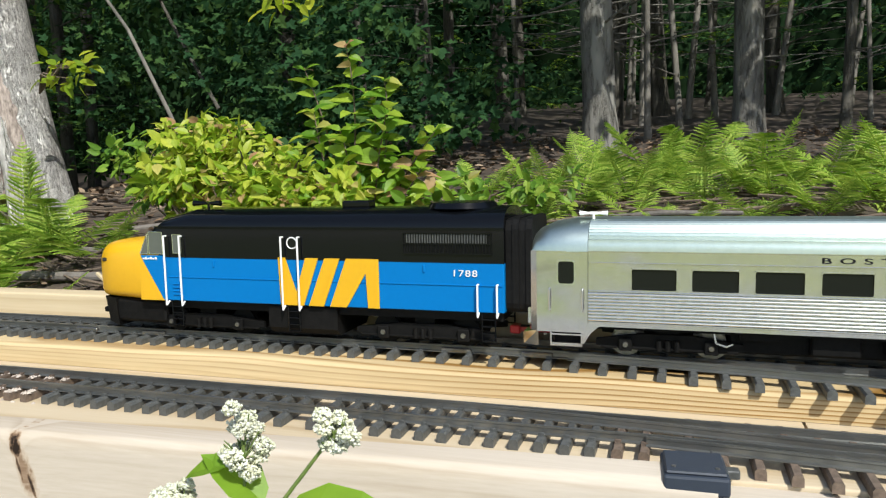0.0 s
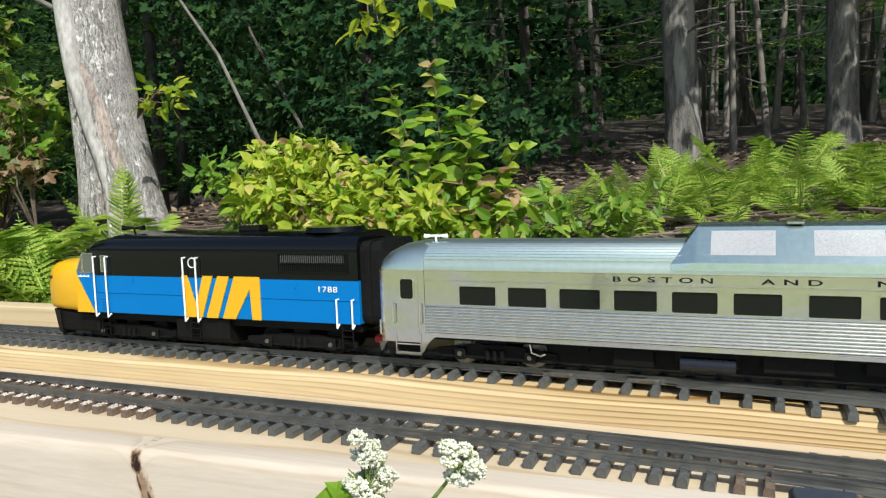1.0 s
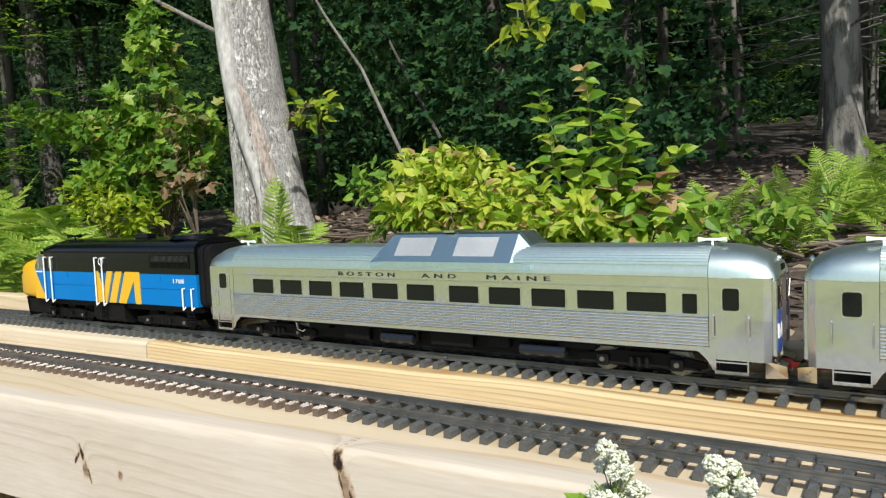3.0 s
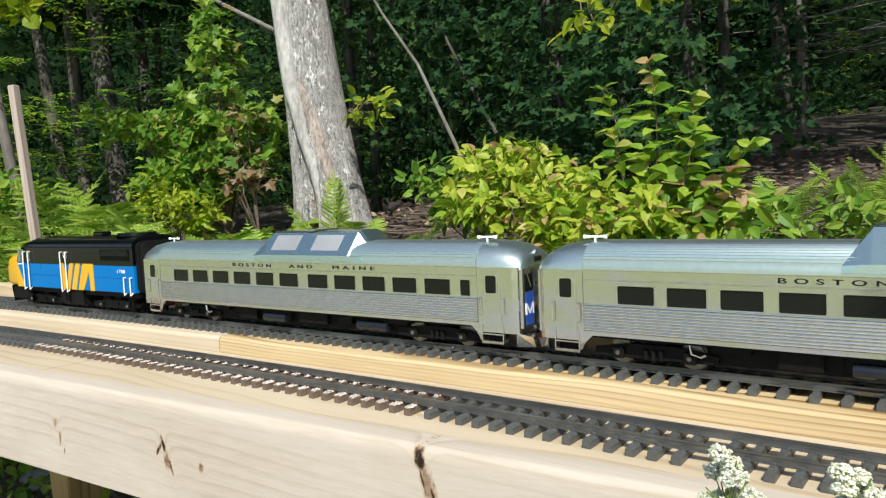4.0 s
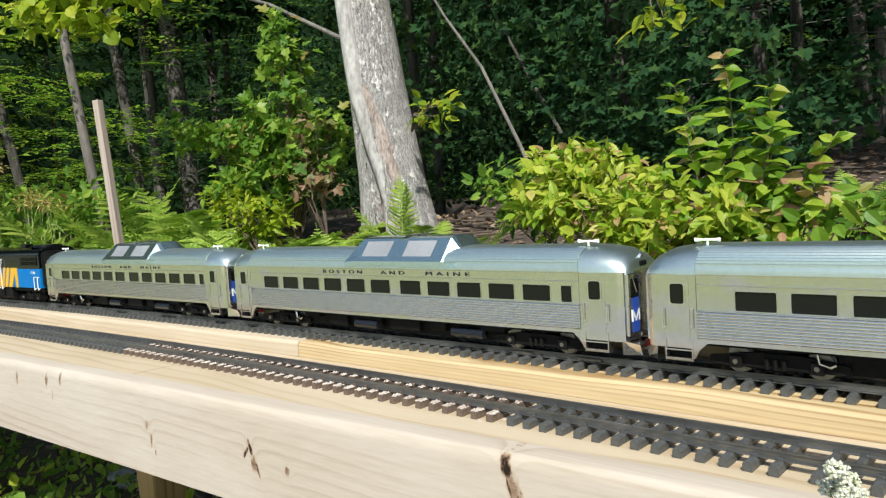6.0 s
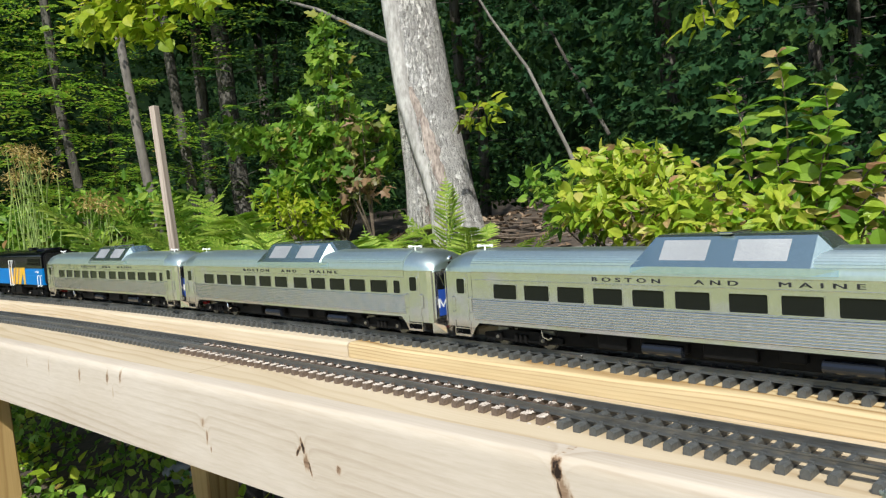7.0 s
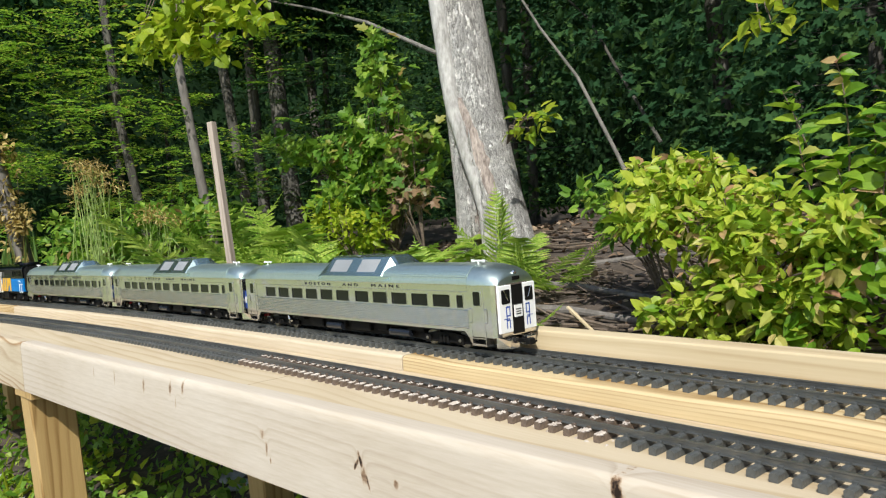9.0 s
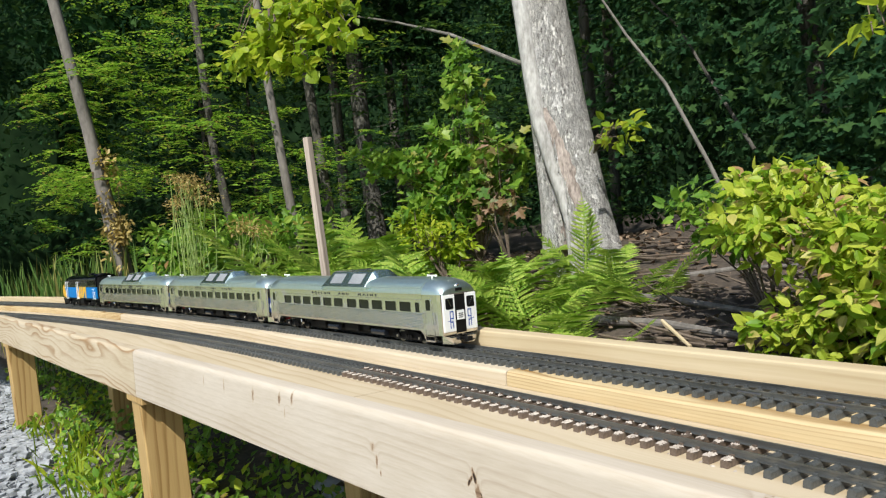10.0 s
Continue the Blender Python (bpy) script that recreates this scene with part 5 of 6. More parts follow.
def frond_mesh(seed, material, arch=0.35):
    """One fern frond of unit length along +x, rising and bending over."""
    rng = np.random.default_rng(seed)
    n = 23
    t = np.linspace(0.12, 0.995, n)
    def spine(q):
        return np.stack([np.sin(q * (0.9 + arch)) * 0.40 + q * 0.16, 0.03 * np.sin(q * 4 + seed), q * 1.0 - arch * q ** 2.4 * 0.62], -1)
    p, q = spine(t), spine(t + 0.02)
    along = q - p
    along /= np.linalg.norm(along, axis=1, keepdims=True)
    across = np.cross(along, [0, 0, 1.0])
    across /= np.linalg.norm(across, axis=1, keepdims=True)
    up = np.cross(across, along)
    size = 0.25 * np.sin(np.clip(t * 1.06, 0, 1) ** 0.62 * math.pi) ** 0.8 + 0.008
    sets = []
    for s in (-1, 1):
        d = across * s + along * 0.34 + up * 0.10 + rng.normal(size=(n, 3)) * 0.05
        d /= np.linalg.norm(d, axis=1, keepdims=True)
        size_s = size * rng.uniform(0.92, 1.08, n)
        rim = np.cross(d, up)
        sets.append(leaf_arrays(p, d, up, size_s, np.minimum(0.026, size_s * 0.24), 0.2, 0.16))
        # each pinna is edged with two ranks of small blunt lobes
        for k in range(6):
            q = (k + 0.3) / 6.5
            foot = p + d * (size_s * q)[:, None] - up * (0.16 * size_s * q * q)[:, None]
            L = np.minimum(0.023, size_s * 0.20) * (1.1 - 0.8 * q ** 1.5)
            for e in (-1, 1):
                sets.append(leaf_arrays(foot, rim * e + d * 0.8, up, L, L * 0.6 + size_s * 0.02, 0.1, 0.1))
    v = np.concatenate([s[0] for s in sets])
    off, fs = 0, []
    for s in sets:
        fs.append(s[1] + off)
        off += len(s[0])
    f = np.concatenate(fs).tolist()
    v = v.tolist()
    sp = spine(np.linspace(0, 1, 9))
    for a, b, r in zip(sp, sp[1:], np.linspace(0.011, 0.003, 8)):
        k = len(v)
        for c in (a, b):
            v += [(c[0], c[1] - r, c[2]), (c[0], c[1] + r, c[2]), (c[0] + r, c[1], c[2] + r)]
        f += [(k, k + 1, k + 4, k + 3), (k + 1, k + 2, k + 5, k + 4), (k + 2, k, k + 3, k + 5)]
    me = bpy.data.meshes.new("frond")
    me.from_pydata(v, [], f)
    me.materials.append(material)
    return me


FRONDS = [frond_mesh(i, FERN, a) for i, a in enumerate((0.15, 0.45, 0.70, 0.95))]


def fern(x, y, size, count, seed, label="green fern with arching fronds", z=None, upright=0.0, face=None):
    rng = random.Random(seed)
    g = thing("fern", label, "fern", "ferns on the bank")
    z = float(ground_z(x, y)) - 0.01 if z is None else z
    g.matrix_basis = pose(x, y, z)
    a0 = rng.uniform(0, 360)
    count = max(2, count - 2)
    for i in range(count):
        o = new("frond", FRONDS[0 if upright > 0.5 else rng.randrange(4)])
        o.parent = g
        turn = a0 + 360 * i / count + rng.uniform(-25, 25) if face is None else face + rng.uniform(-60, 60)
        s = size * rng.uniform(0.76, 1.12)
        o.matrix_basis = pose(0, 0, 0, rng.uniform(-12, 12), -upright * 40 + (0 if upright else 14) + rng.uniform(-12, 14), turn) @ Matrix.Diagonal((s, s * rng.uniform(0.8, 1.1), s, 1))
    return g


def tree_trunk(points, radii, material, name="tree", label="", limbs=(), leaves=None, category="tree", seed=0, n=14, rough=0.06):
    """A tapered trunk through points, with limbs."""
    t = thing(name, label, category)
    rng = np.random.default_rng(seed)
    bm = bmesh.new()
    pts = [Vector(p) for p in points]
    fine, rad = [], []
    for (a, b), (ra, rb) in zip(zip(pts, pts[1:]), zip(radii, radii[1:])):
        for i in range(6):
            fine.append(a.lerp(b, i / 6))
            rad.append(ra + (rb - ra) * i / 6)
    fine.append(pts[-1])
    rad.append(radii[-1])
    secs = []
    for p, r in zip(fine, rad):
        ring = []
        for i in range(n):
            a = 2 * math.pi * i / n
            k = 1 + rough * noise.noise((math.cos(a) * 1.5 + seed, math.sin(a) * 1.5, p.z * 2.0))
            ring.append((p.x + r * k * math.cos(a), p.y + r * k * math.sin(a), p.z))
        secs.append(ring)
    loft(bm, secs)
    part("trunk", bm, material, t, smooth=True)
    for lp, lr in limbs:
        bm = bmesh.new()
        rs = np.linspace(lr, lr * 0.35, len(lp))
        for a, b, r0, r1 in zip(lp, lp[1:], rs, rs[1:]):
            rod(bm, a, b, r0, r1, 7)
        part("limb", bm, material, t)
    return t


# --- the pale trunk beside the line, split at its foot
def big_tree():
    t = thing("tree", "large trunk with pale shaggy bark, split at its foot", "tree")
    n, rows = 96, 90
    x0, y0 = -2.55, 2.15
    def shape(z):
        lean_x = x0 - 0.155 * z + 0.012 * z * z
        r = 0.170 - 0.026 * z + 0.085 * math.exp(-(z + 0.1) / 0.28)
        return lean_x, r
    def stem_turn(z):
        """Angle at which the side stem winds round the trunk."""
        return float(np.interp(z, [0.1, 0.28, 0.42, 0.57, 0.71, 0.85, 1.0, 1.28, 3.3], [300, 303, 298, 287, 279, 268, 268, 265, 258]))
    def ridge(a, z):
        """Shaggy plates and a deep cleft on the lower -x side."""
        p = (math.cos(a) * 3.2, math.sin(a) * 3.2, z * 1.5)
        k = 0.030 * noise.noise((p[0] * 2.4, p[1] * 2.4, z * 3.0)) + 0.016 * abs(noise.noise((p[0] * 6, p[1] * 6, z * 6)))
        cleft_at = radians(stem_turn(z) - 15)
        cleft = math.exp(-(((a - cleft_at) / 0.15) ** 2)) * min(1.0, max(0.0, (0.78 - z) / 0.3)) * 0.55
        roots = 0.10 * max(0, 0.25 - z) * math.cos(5 * a + 0.6)
        return 1 + k - cleft + roots
    verts, faces = [], []
    for j in range(rows):
        z = -0.15 + 3.4 * (j / (rows - 1)) ** 1.15
        cx, r = shape(z)
        for i in range(n):
            a = 2 * math.pi * i / n
            k = r * ridge(a, z)
            verts.append((cx + k * math.cos(a), y0 + k * math.sin(a), z))
    for j in range(rows - 1):
        for i in range(n):
            a, b = j * n + i, j * n + (i + 1) % n
            faces.append((a, b, b + n, a + n))
    raw("trunk", verts, faces, BARK_PALE, t, "pale grey shaggy bark", smooth=True)
    # second smooth stem that winds down across the face
    bm = bmesh.new()
    pts = []
    for j in range(44):
        z = -0.1 + 3.3 * j / 43
        cx, r = shape(z)
        a = radians(stem_turn(z))
        w = float(np.interp(z, [0.1, 0.45, 0.75, 1.0, 3.3], [0.026, 0.034, 0.044, 0.048, 0.05]))
        px, py = cx + (r * 0.95) * math.cos(a), y0 + r * 0.95 * math.sin(a)
        pts.append([(px + w * math.cos(q) * (1 + 0.16 * noise.noise((math.cos(q) * 2, math.sin(q) * 2, z * 5))), py + w * math.sin(q), z) for q in [2 * math.pi * i / 16 for i in range(16)]])
    loft(bm, pts)
    part("side_stem", bm, BARK_SMOOTH, t, "smooth grey stem grown onto the trunk", smooth=True)
    # bare reddish patches where the bark has come off
    for z0, z1, turn, wide in ((0.34, 0.88, 22, 0.36), (-0.08, 0.40, -17, 0.19)):
        bm = bmesh.new()
        secs = []
        for j in range(26):
            z = z0 + (z1 - z0) * j / 25
            cx, r = shape(z)
            half = wide * math.sin(math.pi * min(0.97, max(0.06, (j + 2) / 28))) ** 0.6 * (1 + 0.9 * noise.noise((z * 17, turn, 2)))
            am = radians(stem_turn(z) + turn)
            secs.append([(cx + (r * ridge(am + half * k, z) + e) * math.cos(am + half * k), y0 + (r * ridge(am + half * k, z) + e) * math.sin(am + half * k), z) for k, e in ((-1, -0.008), (-0.5, 0.005), (0, 0.007), (0.5, 0.005), (1, -0.008), (0, -0.05))])
        loft(bm, secs)
        part("bare_wood", bm, BARK_RED, t, "reddish bare wood where bark is gone", smooth=True)
    # long strips of bark peeling beside the cleft
    rng = np.random.default_rng(8)
    m = 70
    z = rng.uniform(-0.1, 0.62, m)
    pos, nr, dr = [], [], []
    for zz in z:
        aa = radians(stem_turn(zz) - 15) + rng.choice((-1, 1)) * rng.uniform(0.05, 0.32)
        cx, r = shape(zz)
        rr = r * ridge(aa, zz) + 0.004
        pos.append((cx + rr * math.cos(aa), y0 + rr * math.sin(aa), zz))
        nr.append((math.cos(aa) + rng.normal() * 0.4, math.sin(aa), 0.1))
        dr.append((rng.normal() * 0.07 - 0.05, rng.normal() * 0.07, 1))
    L = rng.uniform(0.06, 0.24, m)
    v, f = leaf_arrays(pos, dr, nr, L, np.minimum(L * 0.22, 0.026), 0.3, -0.05)
    tagged(raw("loose_bark", v.tolist(), f.tolist(), BARK_PALE, t), kind="stuff")
    return t


big_tree()

# --- shrubs before the woods
shrub((-0.90, 1.42, -0.1), [(-0.95, 1.40, 0.24, 0.30, 0.22, 0.13), (-0.72, 1.32, 0.12, 0.26, 0.20, 0.16), (-1.05, 1.40, 0.34, 0.16, 0.14, 0.07), (-0.82, 1.35, -0.05, 0.30, 0.20, 0.16)], 21, LEAF_SUN, "yellow-green sunlit shrub with reddish young leaves", 0.041, 1.5, per=15)
shrub((-1.15, 1.50, -0.1), [(-1.33, 1.50, 0.31, 0.17, 0.14, 0.07), (-1.22, 1.48, 0.22, 0.20, 0.14, 0.08)], 22, LEAF_MAPLE, "low green shrub beside the sunlit one", 0.042, 1.2, per=9)
shrub((-0.52, 1.48, -0.1), [(-0.50, 1.42, 0.16, 0.18, 0.14, 0.10), (-0.55, 1.36, -0.05, 0.24, 0.16, 0.14)], 23, LEAF_SAPLING, "tall leafy sapling with alternate drooping leaves", 0.062, 0.8, per=7, shoots=(
    ((-0.62, 1.46, 0.05), (-0.56, 1.45, 0.42), (-0.606, 1.45, 0.60)), ((-0.62, 1.48, 0.05), (-0.68, 1.48, 0.38), (-0.766, 1.50, 0.55)), ((-0.55, 1.44, 0.05), (-0.46, 1.44, 0.33), (-0.491, 1.45, 0.50)),
    ((-0.52, 1.43, 0.05), (-0.43, 1.42, 0.25), (-0.335, 1.42, 0.35)), ((-0.58, 1.47, 0.05), (-0.52, 1.47, 0.34), (-0.536, 1.48, 0.46)), ((-0.62, 1.42, 0.05), (-0.68, 1.42, 0.27), (-0.70, 1.42, 0.42)),
    ((-0.50, 1.40, 0.02), (-0.42, 1.38, 0.18), (-0.36, 1.38, 0.25)), ((-0.58, 1.40, 0.05), (-0.56, 1.38, 0.25), (-0.60, 1.38, 0.36)), ((-0.52, 1.40, 0.05), (-0.50, 1.38, 0.25), (-0.46, 1.38, 0.40))))
shrub((-0.40, 2.0, 0.0), [(-0.25, 2.05, 0.16, 0.25, 0.15, 0.08), (-0.60, 1.9, 0.10, 0.25, 0.15, 0.10)], 24, LEAF_MAPLE, "low green undergrowth among the ferns", 0.05, 0.7, per=8)
# --- maple sapling left of the big tree
shrub((-3.05, 1.85, 0.1), [(-3.10, 1.84, 1.24, 0.08, 0.1, 0.10), (-3.08, 1.82, 1.05, 0.14, 0.14, 0.14), (-3.02, 1.82, 0.80, 0.26, 0.20, 0.14), (-3.22, 1.72, 0.66, 0.30, 0.22, 0.14), (-2.86, 1.86, 0.60, 0.20, 0.2, 0.20), (-3.1, 1.68, 0.42, 0.34, 0.22, 0.14), (-3.5, 1.6, 0.70, 0.20, 0.2, 0.12)], 25, LEAF_MAPLE, "maple sapling with broad lobed leaves", 0.058, 0.55, wide=0.95, per=8, shape="maple")
shrub((-2.85, 1.5, 0.0), [(-2.95, 1.5, 0.24, 0.22, 0.14, 0.10), (-3.15, 1.5, 0.34, 0.14, 0.12, 0.08)], 26, LEAF_YELLOW, "small bright yellow-green bush", 0.045, 1.2, per=9)
shrub((-2.40, 2.10, 0.62), [(-2.19, 2.02, 0.68, 0.07, 0.07, 0.06), (-2.13, 2.02, 0.72, 0.05, 0.06, 0.035)], 27, LEAF_YELLOW, "spray of yellow leaves beside the trunk", 0.06, 0.6, per=7)
shrub((-4.6, 1.4, 0.0), [(-4.4, 1.35, 0.35, 0.4, 0.3, 0.2), (-4.9, 1.2, 0.30, 0.45, 0.3, 0.22), (-5.4, 0.9, 0.25, 0.5, 0.3, 0.25)], 28, LEAF_MAPLE, "tangled green undergrowth at the edge of the woods", 0.07, 0.6, per=8)

shrub((-2.72, 1.78, 0.1), [(-2.76, 1.76, 0.62, 0.10, 0.08, 0.12), (-2.80, 1.74, 0.42, 0.14, 0.10, 0.10)], 29, LEAF_BRONZE, "sapling with dull bronze and green leaves", 0.055, 0.6, wide=0.9, per=6, shape="maple")

# --- ferns
for i, (x, y, s, c) in enumerate(((0.10, 2.45, 0.38, 9), (0.30, 2.65, 0.40, 8), (-0.20, 2.50, 0.34, 8), (-0.50, 2.55, 0.32, 8), (0.62, 2.45, 0.35, 8), (0.82, 2.70, 0.38, 8), (0.95, 2.25, 0.42, 9), (1.2, 2.5, 0.46, 8), (-0.32, 2.15, 0.26, 7), (0.15, 2.15, 0.25, 7), (0.55, 2.15, 0.25, 7), (0.45, 3.05, 0.40, 7), (-0.10, 3.05, 0.34, 7), (1.4, 2.9, 0.46, 7), (-0.05, 2.3, 0.34, 9), (0.38, 2.38, 0.36, 9), (0.75, 2.2, 0.30, 8), (-0.42, 2.35, 0.30, 8), (0.2, 2.85, 0.40, 8), (0.62, 2.8, 0.38, 8), (1.1, 2.75, 0.40, 8), (-0.18, 2.0, 0.24, 7), (0.32, 1.95, 0.24, 7))):
    fern(x, y, s, c, 40 + i, "sunlit green fern with arching fronds")
fern(-2.03, 1.74, 0.42, 8, 72, "dark green fern at the foot of the trunk")
fern(-2.50, 1.80, 0.40, 7, 73, "dark green fern at the foot of the trunk")
fern(-2.29, 1.85, 0.56, 2, 71, "single upright fern frond before the trunk", upright=0.75, face=20)
for i, (x, y, s, c) in enumerate(((-1.84, 1.72, 0.36, 8), (-2.33, 1.55, 0.44, 8), (-2.74, 1.36, 0.62, 11), (-2.95, 1.24, 0.58, 9), (-3.36, 1.50, 0.74, 8), (-3.68, 1.36, 0.72, 10), (-4.05, 1.45, 0.74, 9), (-4.45, 1.40, 0.72, 8), (-5.1, 1.55, 0.80, 8), (-2.05, 1.33, 0.52, 9), (-1.82, 1.02, 0.44, 8), (-1.62, 1.18, 0.32, 7), (-1.66, 0.82, 0.42, 7), (-2.45, 1.18, 0.50, 8), (-3.3, 1.15, 0.58, 9), (-4.9, 1.15, 0.62, 8))):
    fern(x, y, s * (1.45 if x < -2.4 else 1.0), c, 80 + i, "bright green fern at the edge of the bank")


# --- woods behind: trunks
def forest_tree(x, y, r, seed, lean=(0, 0), material=BARK_DARK, label="dark forest tree trunk in shade", height=7.0, twigs=8):
    rng = random.Random(seed)
    z0 = float(ground_z(x, y)) - 0.1
    limbs = []
    for i in range(twigs):
        h = z0 + rng.uniform(0.5, 3.0)
        a = rng.uniform(0, 2 * math.pi)
        k = (h - z0) / height
        p = Vector((x + lean[0] * k, y + lean[1] * k, h))
        q = p + Vector((math.cos(a), math.sin(a), rng.uniform(-0.15, 0.3))) * rng.uniform(0.3, 0.9)
        e = q + Vector((math.cos(a + 0.4), math.sin(a + 0.4), rng.uniform(-0.2, 0.2))) * rng.uniform(0.2, 0.6)
        limbs.append(([p, q, e], max(0.006, r * 0.10)))
    return tree_trunk([(x, y, z0), (x + lean[0] * 0.06, y + lean[1] * 0.06, z0 + 0.35), (x + lean[0] * 0.5, y + lean[1] * 0.5, z0 + height / 2), (x + lean[0], y + lean[1], z0 + height)], [r * 1.45, r * 1.08, r * 0.85, r * 0.5], material, "tree", label, limbs, seed=seed)


forest_tree(-0.14, 4.05, 0.092, 1, (-0.25, 0), BARK_GREY)
forest_tree(0.73, 4.65, 0.085, 2, (-0.1, 0), BARK_GREY)
rng_w = random.Random(12)
for i in range(26):
    a = rng_w.uniform(-0.75, 1.50)
    d = rng_w.uniform(5.6, 11.0)
    forest_tree(0.2 - d * math.sin(a), -0.5 + d * math.cos(a) if d * math.cos(a) > 2.5 else 2.6 + rng_w.uniform(0, 2), rng_w.uniform(0.03, 0.085), 100 + i, (rng_w.uniform(-0.5, 0.5), 0), twigs=9)
# thin stems with dead twigs, deep in the shade
for i in range(20):
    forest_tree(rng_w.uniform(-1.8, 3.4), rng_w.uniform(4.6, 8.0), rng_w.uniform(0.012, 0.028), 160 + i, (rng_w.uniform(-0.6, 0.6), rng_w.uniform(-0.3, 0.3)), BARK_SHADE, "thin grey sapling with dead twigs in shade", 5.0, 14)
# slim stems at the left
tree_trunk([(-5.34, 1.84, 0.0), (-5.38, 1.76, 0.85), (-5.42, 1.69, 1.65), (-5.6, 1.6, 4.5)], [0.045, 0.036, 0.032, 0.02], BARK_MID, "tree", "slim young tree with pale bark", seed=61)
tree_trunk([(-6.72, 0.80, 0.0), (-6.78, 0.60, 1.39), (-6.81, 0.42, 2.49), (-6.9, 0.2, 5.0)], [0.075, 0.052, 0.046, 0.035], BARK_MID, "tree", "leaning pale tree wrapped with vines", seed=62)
tree_trunk([(-6.9, 1.9, 0.0), (-7.0, 1.74, 1.33), (-7.2, 1.6, 5.0)], [0.045, 0.04, 0.03], BARK_DARK, "tree", "thin dark forest tree", seed=63)
tree_trunk([(-6.6, 3.3, 0.0), (-6.7, 3.25, 1.4), (-6.9, 3.2, 5.0)], [0.10, 0.09, 0.07], BARK_DARK, "tree", "dark trunk in the shade", seed=64)
tree_trunk([(-6.2, 2.6, 0.0), (-6.4, 2.5, 2.0), (-6.6, 2.5, 5.0)], [0.05, 0.045, 0.03], BARK_DARK, "tree", "thin dark forest tree", seed=65)


def bough(points, r, label, material=BARK_SHADE):
    bm = bmesh.new()
    rs = np.linspace(r, r * 0.4, len(points))
    for a, b, r0, r1 in zip(points, points[1:], rs, rs[1:]):
        rod(bm, a, b, r0, r1, 8)
    o = part("branch", bm, material)
    tagged(o, label, "branch")


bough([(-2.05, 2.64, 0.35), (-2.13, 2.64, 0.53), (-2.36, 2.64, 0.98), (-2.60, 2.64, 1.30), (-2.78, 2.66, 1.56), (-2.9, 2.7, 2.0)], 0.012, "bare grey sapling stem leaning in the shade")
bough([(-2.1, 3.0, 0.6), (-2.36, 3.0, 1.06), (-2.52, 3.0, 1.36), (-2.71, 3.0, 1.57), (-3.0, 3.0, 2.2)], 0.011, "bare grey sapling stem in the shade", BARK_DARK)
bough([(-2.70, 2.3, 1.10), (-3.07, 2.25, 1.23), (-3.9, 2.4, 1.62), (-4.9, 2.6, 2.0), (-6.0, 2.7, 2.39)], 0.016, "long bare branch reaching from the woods")


